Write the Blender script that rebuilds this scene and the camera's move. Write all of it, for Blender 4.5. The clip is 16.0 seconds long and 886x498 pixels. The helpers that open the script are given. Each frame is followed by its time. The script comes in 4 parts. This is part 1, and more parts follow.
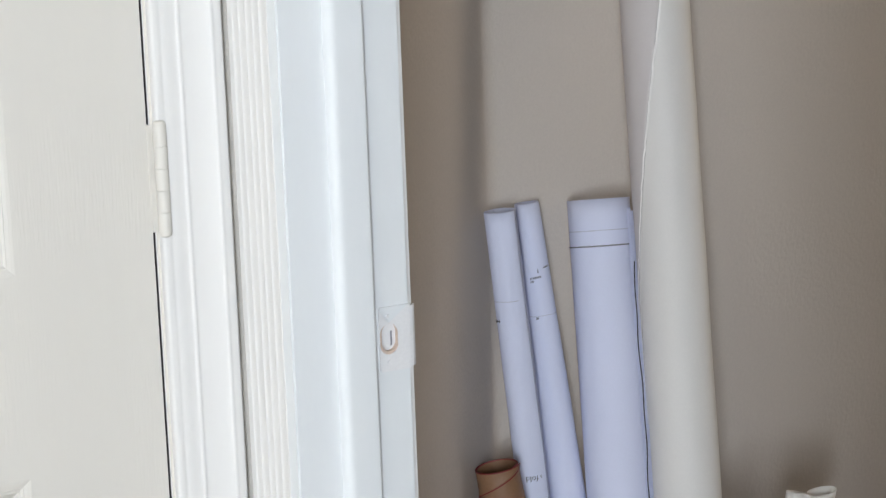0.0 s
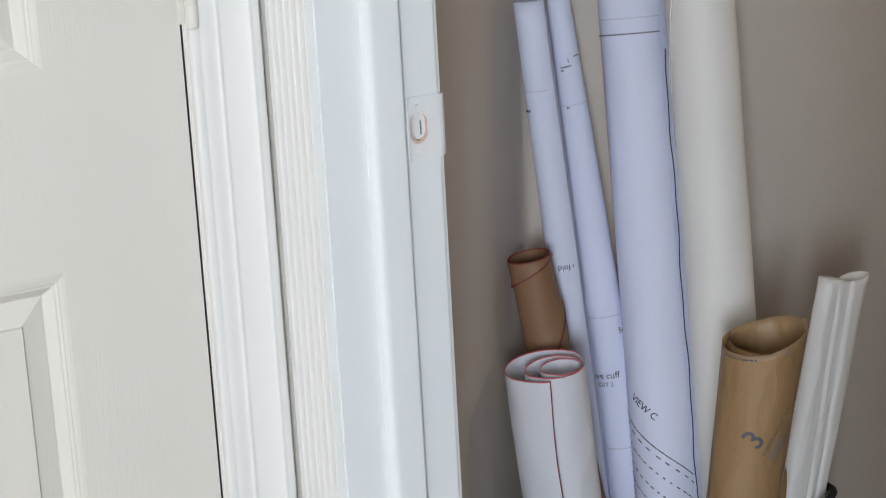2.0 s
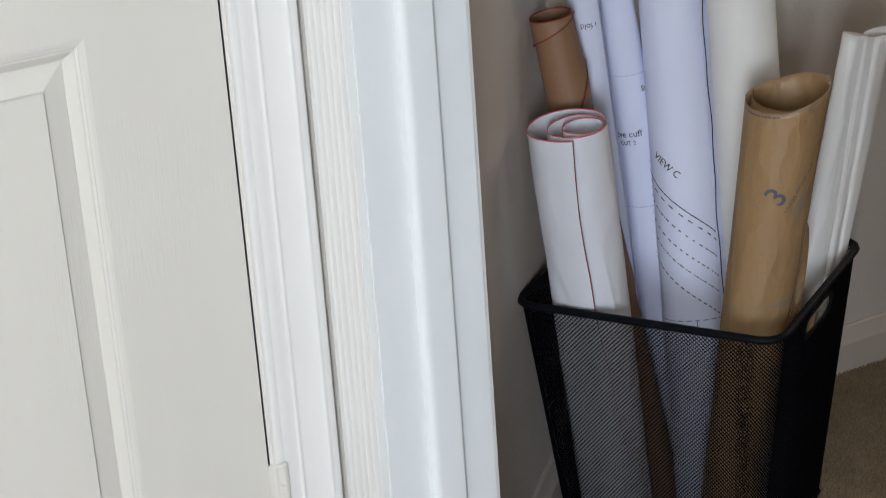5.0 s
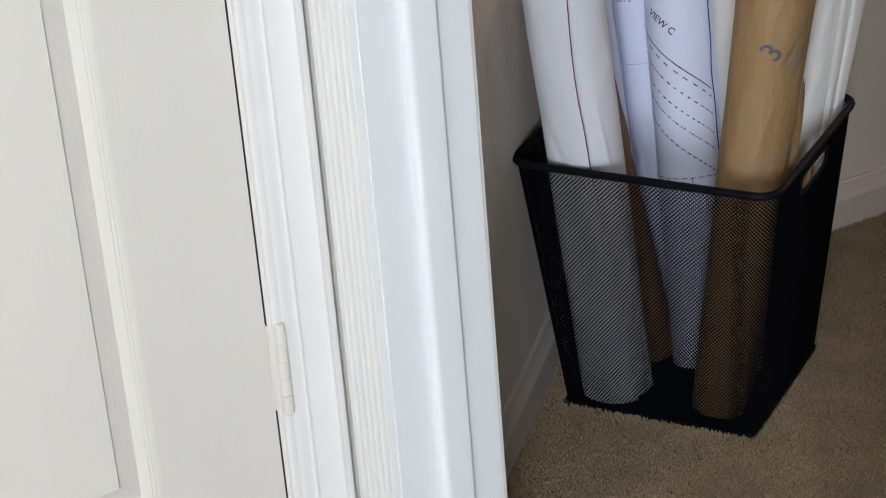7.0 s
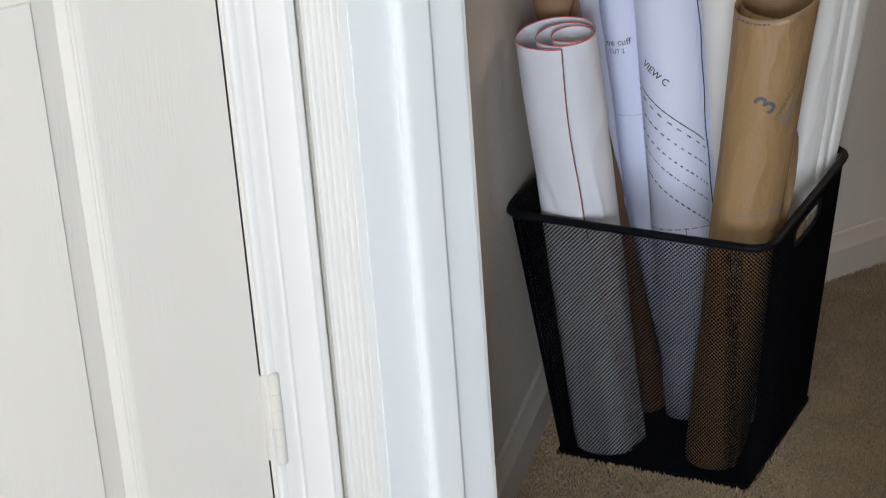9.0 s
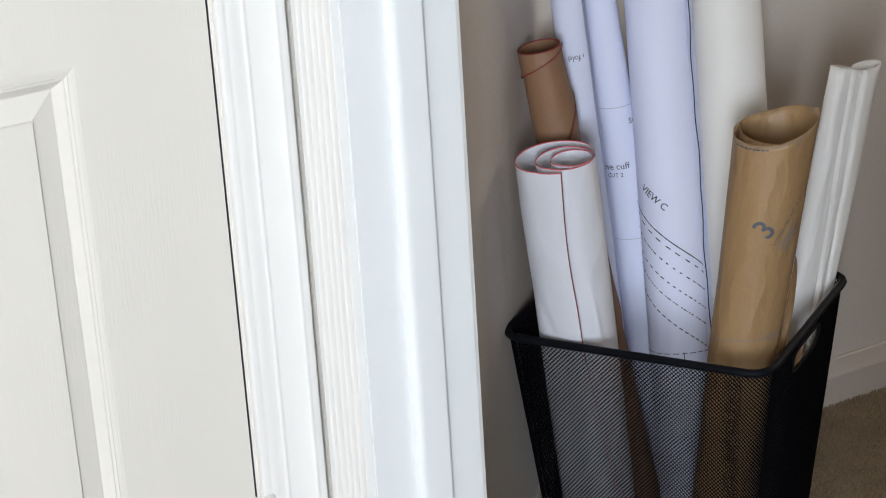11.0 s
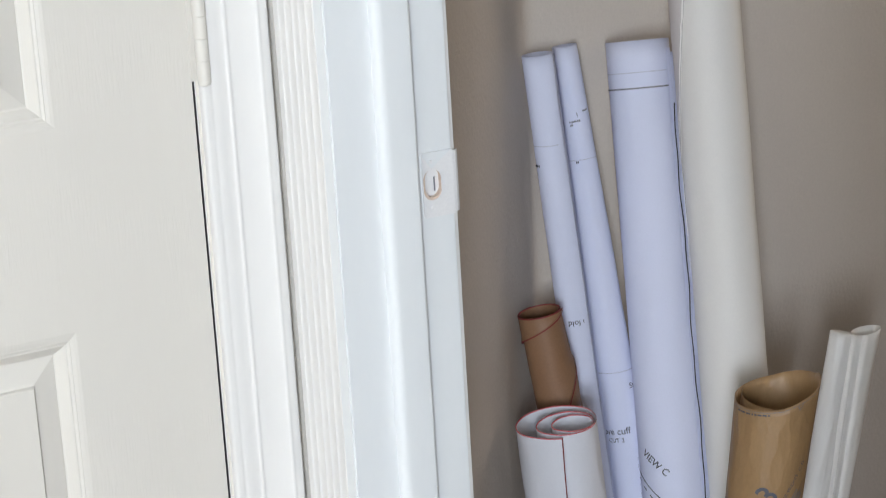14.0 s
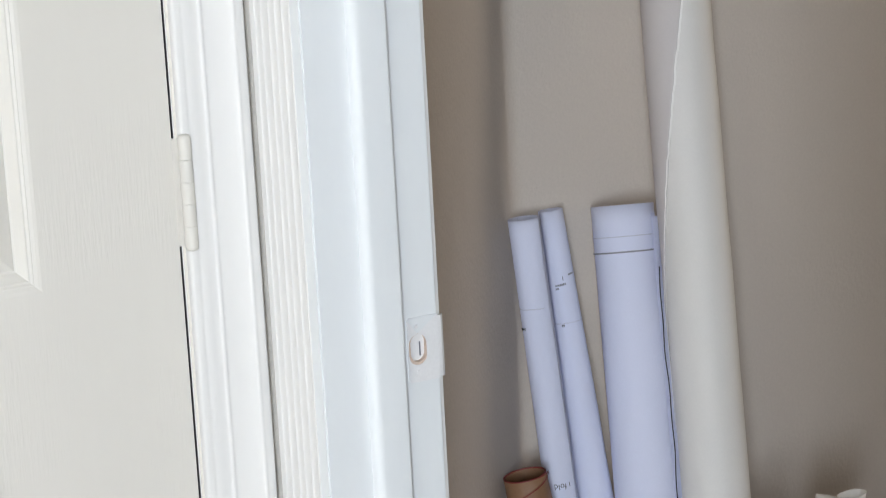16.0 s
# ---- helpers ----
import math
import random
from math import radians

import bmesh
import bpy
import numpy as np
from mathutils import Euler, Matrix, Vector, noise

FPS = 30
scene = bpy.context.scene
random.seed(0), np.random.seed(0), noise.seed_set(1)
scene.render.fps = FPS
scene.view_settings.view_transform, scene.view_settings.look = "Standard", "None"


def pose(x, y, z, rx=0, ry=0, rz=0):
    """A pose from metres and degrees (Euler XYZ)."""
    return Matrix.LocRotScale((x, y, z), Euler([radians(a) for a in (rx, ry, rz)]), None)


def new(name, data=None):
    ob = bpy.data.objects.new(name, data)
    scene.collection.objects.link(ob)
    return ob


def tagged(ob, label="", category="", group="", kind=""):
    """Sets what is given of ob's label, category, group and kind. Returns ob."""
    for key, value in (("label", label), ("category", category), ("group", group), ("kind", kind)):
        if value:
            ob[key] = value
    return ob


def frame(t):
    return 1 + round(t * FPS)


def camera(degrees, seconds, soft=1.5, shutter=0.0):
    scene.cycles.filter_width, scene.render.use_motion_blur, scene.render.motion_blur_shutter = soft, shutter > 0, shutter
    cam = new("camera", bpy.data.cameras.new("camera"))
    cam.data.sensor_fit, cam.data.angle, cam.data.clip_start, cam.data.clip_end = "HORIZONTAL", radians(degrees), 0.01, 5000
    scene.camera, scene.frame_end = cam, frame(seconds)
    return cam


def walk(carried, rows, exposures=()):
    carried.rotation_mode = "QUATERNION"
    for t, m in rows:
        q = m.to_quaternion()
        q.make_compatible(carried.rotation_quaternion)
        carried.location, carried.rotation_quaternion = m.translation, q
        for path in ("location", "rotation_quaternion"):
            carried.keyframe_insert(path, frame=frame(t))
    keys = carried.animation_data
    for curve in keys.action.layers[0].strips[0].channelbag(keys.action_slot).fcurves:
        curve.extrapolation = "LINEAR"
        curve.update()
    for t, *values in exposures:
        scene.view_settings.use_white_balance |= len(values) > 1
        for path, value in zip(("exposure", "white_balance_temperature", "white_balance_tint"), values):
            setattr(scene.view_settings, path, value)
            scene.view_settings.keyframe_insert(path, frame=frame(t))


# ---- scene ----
# The camera is held in the hand and turns about the wrist: seconds, place, turn to the left, tilt up, lean to the right, in degrees.
ROWS = [
    (0.0, 0.0031, -0.0086, 1.3869, 0.070, -11.710, 2.065),
    (0.5, 0.0037, -0.0114, 1.3854, 0.748, -12.856, 2.398),
    (1.0, 0.0056, -0.0115, 1.3836, 1.085, -14.086, 2.805),
    (1.5, 0.0056, -0.0076, 1.3808, 1.106, -15.795, 3.141),
    (2.0, 0.0049, -0.0042, 1.3788, 1.174, -16.879, 3.148),
    (2.5, 0.0045, -0.0012, 1.3769, 1.155, -17.923, 3.372),
    (3.0, 0.0046, -0.0015, 1.3775, 1.310, -19.021, 3.261),
    (3.5, 0.0055, -0.0015, 1.3788, 1.529, -20.019, 3.342),
    (4.0, 0.0061, -0.0019, 1.3800, 1.811, -21.059, 3.614),
    (4.5, 0.0063, -0.0017, 1.3812, 2.038, -22.066, 3.673),
    (5.0, 0.0069, -0.0017, 1.3806, 2.243, -23.035, 4.072),
    (7.5, 0.0043, 0.0025, 1.3735, 2.339, -26.761, 4.796),
    (8.0, 0.0028, 0.0029, 1.3751, 2.274, -26.721, 4.835),
    (8.5, 0.0015, 0.0039, 1.3749, 2.168, -26.434, 4.755),
    (9.0, -0.0007, 0.0035, 1.3768, 1.926, -25.339, 4.255),
    (9.5, -0.0032, 0.0048, 1.3767, 1.598, -24.658, 3.875),
    (10.0, -0.0060, 0.0026, 1.3768, 1.517, -23.550, 3.584),
    (12.5, -0.0056, 0.0096, 1.3777, 1.557, -20.711, 3.639),
    (13.0, -0.0068, 0.0091, 1.3777, 1.544, -19.345, 3.474),
    (13.5, -0.0088, 0.0085, 1.3783, 1.310, -17.228, 3.371),
    (14.0, -0.0113, 0.0080, 1.3789, 0.969, -15.515, 3.394),
    (14.5, -0.0099, 0.0073, 1.3811, 0.820, -14.760, 3.540),
    (15.0, -0.0084, 0.0022, 1.3853, 0.736, -13.957, 3.419),
    (15.5, -0.0081, -0.0001, 1.3869, 0.573, -12.722, 3.204),
    (16.0, -0.0077, -0.0013, 1.3885, 0.448, -11.526, 3.068),
]
cam = camera(22.452, 16.0, soft=1.05, shutter=0.4)
walk(cam, [(t, pose(x, y, z, 90 + tilt, 0, turn) @ pose(0, 0, 0, 0, 0, -lean)) for t, x, y, z, turn, tilt, lean in ROWS],
     exposures=[(0.0, -0.02), (1.5, -0.12), (3.0, -0.13), (5.0, -0.12), (7.5, 0.05), (9.0, 0.1), (10.0, 0.14), (12.5, 0.23), (13.5, 0.13), (14.5, -0.02), (16.0, 0.0)])

# ---- plan ----
# Axes of the house: U runs along the wall with the panel door, V into that wall. ORIGIN is the inside corner of the two casings.
U, V = Vector((0.8660, 0.5, 0)), Vector((-0.5, 0.8660, 0))
ORIGIN = Vector((-0.178, 1.8875, 0))
HOUSE = Matrix(((U.x, V.x, 0, ORIGIN.x), (U.y, V.y, 0, ORIGIN.y), (0, 0, 1, 0), (0, 0, 0, 1)))
CEILING = 2.44

# ---- light ----
world = bpy.data.worlds.new("world")
scene.world = world
world.use_nodes = True
sky = world.node_tree.nodes.new("ShaderNodeTexSky")
sky.sky_type, sky.sun_disc, sky.sun_elevation, sky.sun_rotation = "NISHITA", False, radians(40), radians(60)
world.node_tree.links.new(sky.outputs[0], world.node_tree.nodes["Background"].inputs[0])
world.node_tree.nodes["Background"].inputs[1].default_value = 0.1


def window_light(name, x, y, z, turn, width, height, watts, colour):
    """The daylight of a window, an area lamp in its opening."""
    data = bpy.data.lights.new(name, "AREA")
    data.shape, data.size, data.size_y, data.energy, data.color = "RECTANGLE", width, height, watts, colour
    ob = new(name, data)
    ob.matrix_world = HOUSE @ pose(x, y, z, 90, 0, turn)
    return ob


window_light("window_light", -2.02, -3.41, 1.25, 0, 0.8, 1.2, 134, (0.80, 0.888, 1.0))
window_light("window_light", 2.39, 0.02, 1.30, 90, 0.5, 1.0, 6, (1.0, 0.84, 0.66))

# ---- materials ----


def material(name, colour, rough=0.6, metal=0.0, vary=0.08, scale=3.0, grain=0.05, grain_scale=120.0, bump=0.0, bump_scale=200.0,
             stretch=(1, 1, 1), tint=None, spread=0.0, sheen=0.0, through_light=0.0, gloss=0.5, crease=None, patchy=0.0):
    """A node material: base colour with broad and fine variation, roughness variation and bump, in metres."""
    m = bpy.data.materials.new(name)
    m.use_nodes = True
    n, l = m.node_tree.nodes, m.node_tree.links
    b = n["Principled BSDF"]
    b.inputs["Metallic"].default_value, b.inputs["Specular IOR Level"].default_value = metal, gloss
    co = n.new("ShaderNodeTexCoord")
    mp = n.new("ShaderNodeMapping")
    mp.inputs["Scale"].default_value = stretch
    l.new(co.outputs["Object"], mp.inputs["Vector"])

    def noise_node(s, detail, rough_n=0.5):
        t = n.new("ShaderNodeTexNoise")
        t.inputs["Scale"].default_value, t.inputs["Detail"].default_value, t.inputs["Roughness"].default_value = s, detail, rough_n
        l.new(mp.outputs[0], t.inputs["Vector"])
        return t

    def mix(a, b_, fac):
        x = n.new("ShaderNodeMix")
        x.data_type = "RGBA"
        for sock, val in (("A", a), ("B", b_)):
            s = [i for i in x.inputs if i.name == sock and i.type == "RGBA"][0]
            if isinstance(val, tuple):
                s.default_value = (*val, 1)
            else:
                l.new(val, s)
        l.new(fac, x.inputs["Factor"])
        return [o for o in x.outputs if o.type == "RGBA"][0]

    dark = tuple(c * (1 - vary) for c in colour)
    lite = tuple(min(1, c * (1 + vary)) for c in (tint or colour))
    broad = noise_node(scale, 3)
    c1 = mix(dark, lite, broad.outputs["Fac"])
    fine = noise_node(grain_scale, 4, 0.65)
    ramp = n.new("ShaderNodeMapRange")
    ramp.inputs["From Min"].default_value, ramp.inputs["From Max"].default_value = 0.3, 0.7
    ramp.inputs["To Min"].default_value, ramp.inputs["To Max"].default_value = 1 - grain, 1 + grain
    l.new(fine.outputs["Fac"], ramp.inputs["Value"])
    hsv = n.new("ShaderNodeHueSaturation")
    l.new(c1, hsv.inputs["Color"])
    val = ramp.outputs[0]
    if spread:
        info = n.new("ShaderNodeObjectInfo") if spread < 0 else n.new("ShaderNodeNewGeometry")
        r2 = n.new("ShaderNodeMapRange")
        r2.inputs["To Min"].default_value, r2.inputs["To Max"].default_value = 1 - abs(spread), 1 + abs(spread)
        l.new(info.outputs["Random" if spread < 0 else "Random Per Island"], r2.inputs["Value"])
        mul = n.new("ShaderNodeMath")
        mul.operation = "MULTIPLY"
        l.new(val, mul.inputs[0]), l.new(r2.outputs[0], mul.inputs[1])
        val = mul.outputs[0]
    l.new(val, hsv.inputs["Value"])
    l.new(hsv.outputs[0], b.inputs["Base Color"])
    rr = n.new("ShaderNodeMapRange")
    rr.inputs["To Min"].default_value, rr.inputs["To Max"].default_value = max(0.05, rough - 0.1), min(1, rough + 0.1)
    l.new(broad.outputs["Fac"], rr.inputs["Value"]), l.new(rr.outputs[0], b.inputs["Roughness"])
    if sheen:
        b.inputs["Sheen Weight"].default_value = sheen
    if bump:
        bn = n.new("ShaderNodeBump")
        bn.inputs["Strength"].default_value, bn.inputs["Distance"].default_value = 1.0, bump
        height = noise_node(bump_scale, 3, 0.55).outputs["Fac"]
        if patchy:
            # the relief comes and goes in broad patches
            area = n.new("ShaderNodeTexNoise")
            area.inputs["Scale"].default_value, area.inputs["Detail"].default_value = patchy, 2
            l.new(co.outputs["Object"], area.inputs["Vector"])
            deep = n.new("ShaderNodeMapRange")
            deep.inputs["From Min"].default_value, deep.inputs["From Max"].default_value = 0.42, 0.62
            l.new(area.outputs["Fac"], deep.inputs["Value"])
            times = n.new("ShaderNodeMath")
            times.operation = "MULTIPLY"
            l.new(height, times.inputs[0]), l.new(deep.outputs[0], times.inputs[1])
            height = times.outputs[0]
        l.new(height, bn.inputs["Height"])
        l.new(bn.outputs[0], b.inputs["Normal"])
    if crease:
        # folds of handled paper: cells with straight ridges between them, bent by a slow noise
        bend = n.new("ShaderNodeVectorMath")
        bend.operation = "MULTIPLY_ADD"
        l.new(noise_node(crease[0] * 0.5, 2).outputs["Color"], bend.inputs[0])
        bend.inputs[1].default_value = (2.2 / crease[0],) * 3
        l.new(mp.outputs[0], bend.inputs[2])
        vo = n.new("ShaderNodeTexVoronoi")
        vo.inputs["Scale"].default_value = crease[0]
        vo.feature = "SMOOTH_F1"
        vo.inputs["Smoothness"].default_value = 0.12
        l.new(bend.outputs[0], vo.inputs["Vector"])
        cb = n.new("ShaderNodeBump")
        cb.inputs["Strength"].default_value, cb.inputs["Distance"].default_value = 1.0, crease[1]
        l.new(vo.outputs["Distance"], cb.inputs["Height"])
        if bump:
            l.new(bn.outputs[0], cb.inputs["Normal"])
        l.new(cb.outputs[0], b.inputs["Normal"])
    if through_light:
        tr = n.new("ShaderNodeBsdfTranslucent")
        l.new(hsv.outputs[0], tr.inputs["Color"])
        ms = n.new("ShaderNodeMixShader")
        ms.inputs[0].default_value = through_light
        l.new(b.outputs[0], ms.inputs[1]), l.new(tr.outputs[0], ms.inputs[2])
        l.new(ms.outputs[0], n["Material Output"].inputs["Surface"])
    return m


WALL = material("greige_wall_paint", (0.590, 0.528, 0.465), 0.75, vary=0.04, scale=2, grain=0.03, grain_scale=300, bump=0.0007, bump_scale=170)
HALL_WALL = material("hall_wall_paint", (0.72, 0.68, 0.61), 0.75, vary=0.04, scale=2, grain=0.03, grain_scale=300, bump=0.0016, bump_scale=170)
CEIL = material("ceiling_paint", (0.75, 0.74, 0.71), 0.85, vary=0.03, grain=0.04, grain_scale=90, bump=0.002, bump_scale=120)
DOOR = material("warm_white_door_paint", (0.650, 0.620, 0.565), 0.45, vary=0.012, scale=4, grain=0.006, grain_scale=60, bump=0.00038, bump_scale=420, stretch=(1, 1, 0.09), patchy=7.0, gloss=0.4)
TRIM = material("white_trim_paint", (0.705, 0.690, 0.668), 0.5, vary=0.012, scale=5, grain=0.006, grain_scale=150, bump=0.00005, bump_scale=120, stretch=(1, 1, 0.3), gloss=0.35)
JAMB = material("cool_white_jamb_paint", (0.735, 0.752, 0.757), 0.6, vary=0.012, scale=5, grain=0.006, grain_scale=150, bump=0.00005, bump_scale=120, stretch=(1, 1, 0.3), gloss=0.15)
PLATE = material("painted_strike_plate", (0.75, 0.742, 0.74), 0.36, vary=0.03, grain=0.03, grain_scale=400)
BASE_PAINT = material("greige_baseboard_paint", (0.52, 0.455, 0.395), 0.55, vary=0.04, scale=5, grain=0.02, grain_scale=200, gloss=0.35)
LATCH_WOOD = material("worn_latch_hole_wood", (0.60, 0.47, 0.38), 0.8, vary=0.15, scale=60, grain=0.15, grain_scale=400)
# near-black colour for the door gap, painted in for its shade
GAP_SHADE = material("dark_gap_shade", (0.035, 0.032, 0.033), 0.9, vary=0.15, scale=20, grain=0.2, grain_scale=300)
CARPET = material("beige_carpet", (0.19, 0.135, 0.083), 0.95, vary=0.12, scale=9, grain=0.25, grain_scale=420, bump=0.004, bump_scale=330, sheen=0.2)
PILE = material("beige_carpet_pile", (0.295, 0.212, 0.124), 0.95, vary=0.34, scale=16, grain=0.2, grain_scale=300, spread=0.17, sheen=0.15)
MESH_BLACK = material("black_mesh_coat", (0.0022, 0.0024, 0.0034), 0.6, vary=0.15, scale=30, grain=0.1, grain_scale=900, gloss=0.04)
BLACK = material("black_powder_coat", (0.0045, 0.005, 0.0075), 0.5, vary=0.15, scale=30, grain=0.1, grain_scale=900, gloss=0.10)
PLOT = material("bluish_white_plotter_paper", (0.785, 0.808, 0.965), 0.7, vary=0.025, scale=8, grain=0.015, grain_scale=500, bump=0.0006, bump_scale=14, through_light=0.12)
INNER_SHEET = material("greyish_inner_paper", (0.60, 0.555, 0.535), 0.7, vary=0.03, scale=6, grain=0.015, grain_scale=400, bump=0.0005, bump_scale=12)
CREAM = material("cream_white_paper", (0.80, 0.77, 0.725), 0.62, vary=0.03, scale=6, grain=0.015, grain_scale=400, bump=0.0008, bump_scale=12, through_light=0.08)
WHITE = material("white_pattern_paper", (0.80, 0.80, 0.845), 0.65, vary=0.03, scale=10, grain=0.015, grain_scale=500, bump=0.0009, bump_scale=22, through_light=0.12, stretch=(1, 1, 0.6), crease=(19, 0.0038))
TISSUE = material("white_tissue_paper", (0.925, 0.895, 0.855), 0.5, vary=0.02, scale=14, grain=0.015, grain_scale=400, bump=0.0007, bump_scale=60, stretch=(1, 1, 0.16), through_light=0.10, crease=(40, 0.0035))
KRAFT = material("brown_kraft_paper", (0.345, 0.210, 0.098), 0.46, vary=0.09, scale=14, grain=0.06, grain_scale=350, bump=0.0007, bump_scale=90, stretch=(1, 1, 0.5), through_light=0.06, crease=(54, 0.0023))
KRAFT_DARK = material("reddish_kraft_paper", (0.25, 0.132, 0.068), 0.6, vary=0.06, scale=12, grain=0.06, grain_scale=350, bump=0.0008, bump_scale=20)
RED_INK = material("red_marker_edge", (0.60, 0.085, 0.10), 0.6, vary=0.25, scale=90, grain=0.2, grain_scale=300)
DARK_RED = material("dark_red_edge", (0.20, 0.022, 0.02), 0.6, vary=0.2, scale=90)
INK = material("black_print_ink", (0.05, 0.05, 0.058), 0.6, vary=0.2, scale=60)
GREY_INK = material("grey_print_ink", (0.20, 0.20, 0.22), 0.6, vary=0.25, scale=200)
# pale print, and the shadow drawn along one sheet's lower edge
PALE_INK_AND_SHADE = material("pale_grey_ink_and_shade", (0.50, 0.50, 0.56), 0.6, vary=0.1, scale=200)
BLUE_INK = material("slate_blue_print_ink", (0.085, 0.09, 0.115), 0.65, vary=0.3, scale=300)

# ---- building helpers ----


def mesh_from(name, bm, mat, extra=()):
    bmesh.ops.recalc_face_normals(bm, faces=bm.faces)
    me = bpy.data.meshes.new(name)
    bm.to_mesh(me)
    bm.free()
    for m in (mat, *extra):
        me.materials.append(m)
    return me


def part(name, bm, mat, parent=None, label="", extra=(), smooth=False):
    """Links a bmesh as one mesh object, under parent where there is one."""
    me = mesh_from(name, bm, mat, extra)
    if smooth:
        me.shade_smooth()
    ob = new(name, me)
    if parent is not None:
        ob.parent = parent
    if label:
        ob["label"] = label
    return ob


def empty(name, m=None):
    ob = new(name)
    ob.empty_display_size = 0.05
    if m is not None:
        ob.matrix_world = m
    return ob


def add_box(bm, x0, x1, y0, y1, z0, z1, bevel=0.0):
    r = bmesh.ops.create_cube(bm, size=1.0, matrix=Matrix.LocRotScale(((x0 + x1) / 2, (y0 + y1) / 2, (z0 + z1) / 2), None, (x1 - x0, y1 - y0, z1 - z0)))
    if bevel:
        edges = {e for v in r["verts"] for e in v.link_edges}
        bmesh.ops.bevel(bm, geom=list(edges), offset=bevel, segments=2, affect="EDGES", clamp_overlap=True)


def box(x0, x1, y0, y1, z0, z1, bevel=0.0):
    bm = bmesh.new()
    add_box(bm, x0, x1, y0, y1, z0, z1, bevel)
    return bm


def add_prism(bm, outline, place, t0, t1):
    """A prism of a closed outline of (a, b) pairs; place(a, b, t) gives its corners for t at both ends."""
    lo = [bm.verts.new(place(a, b, t0)) for a, b in outline]
    hi = [bm.verts.new(place(a, b, t1)) for a, b in outline]
    k = len(outline)
    for i in range(k):
        bm.faces.new((lo[i], lo[(i + 1) % k], hi[(i + 1) % k], hi[i]))
    bm.faces.new(lo), bm.faces.new(hi)


def add_tube(bm, points, radius, sides=8, closed=True):
    """A round bar along points."""
    rings, k = [], len(points)
    for i, p in enumerate(points):
        d = (points[(i + 1) % k] - points[i - 1]).normalized() if closed or 0 < i < k - 1 else (points[min(i + 1, k - 1)] - points[max(i - 1, 0)]).normalized()
        side = d.cross(Vector((0, 0, 1)))
        side = side.normalized() if side.length > 1e-4 else Vector((1, 0, 0))
        up = side.cross(d)
        rings.append([bm.verts.new(p + radius * (math.cos(a) * side + math.sin(a) * up)) for a in (2 * math.pi * j / sides for j in range(sides))])
    for i in range(k if closed else k - 1):
        a, b = rings[i], rings[(i + 1) % k]
        for j in range(sides):
            bm.faces.new((a[j], a[(j + 1) % sides], b[(j + 1) % sides], b[j]))
    if not closed:
        bm.faces.new(rings[0]), bm.faces.new(rings[-1])


def setting(ob, label, category):
    return tagged(ob, label, category, kind="structure")


def in_house(ob):
    ob.matrix_world = HOUSE
    return ob


# ---- the setting ----
# the two rooms: hall x -2.8..0.017, far room x 0.116..2.4
HALL_X, HALL_Y, FAR_X, FAR_Y = -2.8, -3.4, 2.4, -3.2
B0, B1 = 0.017, 0.116            # faces of the wall between them
JAMB_Y, OPEN = -0.0925, 0.768     # left jamb's face and the opening's width
Q_X, D_Y = 0.5205, 0.4362         # corner of the slanting wall and the far wall
C_X, C_Y = B1, D_Y - (Q_X - B1)  # its other end: it runs at 45 degrees

bm = bmesh.new()
bmesh.ops.create_grid(bm, x_segments=1, y_segments=1, size=1, matrix=Matrix.LocRotScale((0.5, -1.5, 0), None, (3.9, 2.3, 1)))
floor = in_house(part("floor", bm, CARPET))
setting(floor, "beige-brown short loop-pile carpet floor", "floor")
setting(in_house(part("ceiling", box(HALL_X - 0.1, FAR_X + 0.1, HALL_Y - 0.1, D_Y + 0.1, CEILING, CEILING + 0.1), CEIL)), "plain off-white painted ceiling", "ceiling")

DOOR_X1, DOOR_X0 = -0.0695, -0.8315     # the panel door's hinge side and lock side
bm = box(DOOR_X1 + 0.003, B0, 0.017, 0.13, 0, CEILING)
add_box(bm, HALL_X - 0.1, DOOR_X0 - 0.02, 0.017, 0.13, 0, CEILING)
add_box(bm, DOOR_X0 - 0.02, DOOR_X1 + 0.003, 0.017, 0.13, 2.05, CEILING)
setting(in_house(part("wall_door", bm, HALL_WALL)), "light greige painted hall wall round a panel door", "wall")

bm = box(B0, B1, JAMB_Y + 0.018, 0.13, 0, CEILING)
add_box(bm, B0, B1, HALL_Y, JAMB_Y - OPEN - 0.018, 0, CEILING)
add_box(bm, B0, B1, JAMB_Y - OPEN - 0.018, JAMB_Y + 0.018, 2.06, CEILING)
setting(in_house(part("wall_between", bm, WALL)), "greige painted wall with an open doorway", "wall")

K45 = math.sqrt(0.5)
FILLET = 0.035
TAN = FILLET * math.tan(radians(22.5))
mid = Vector((Q_X + TAN, D_Y - FILLET))     # the centre of the soft corner between the two walls
arc = [(mid.x + FILLET * math.cos(radians(135 - 45 * k / 12)), mid.y + FILLET * math.sin(radians(135 - 45 * k / 12))) for k in range(13)]
bm = bmesh.new()
add_prism(bm, [(C_X, C_Y), *arc, (Q_X + TAN, D_Y + 0.12), (C_X - 0.09, C_Y + 0.02)], lambda a, b, t: (a, b, t), 0, CEILING)
for f in bm.faces:
    f.smooth = len(f.verts) == 4
slant = in_house(part("wall_slanting", bm, WALL))
slant.data.set_sharp_from_angle(angle=radians(20))
setting(slant, "greige painted slanting wall with orange-peel texture", "wall")
setting(in_house(part("wall_far", box(Q_X + TAN, FAR_X + 0.1, D_Y, D_Y + 0.12, 0, CEILING), WALL)), "greige painted wall with orange-peel texture", "wall")


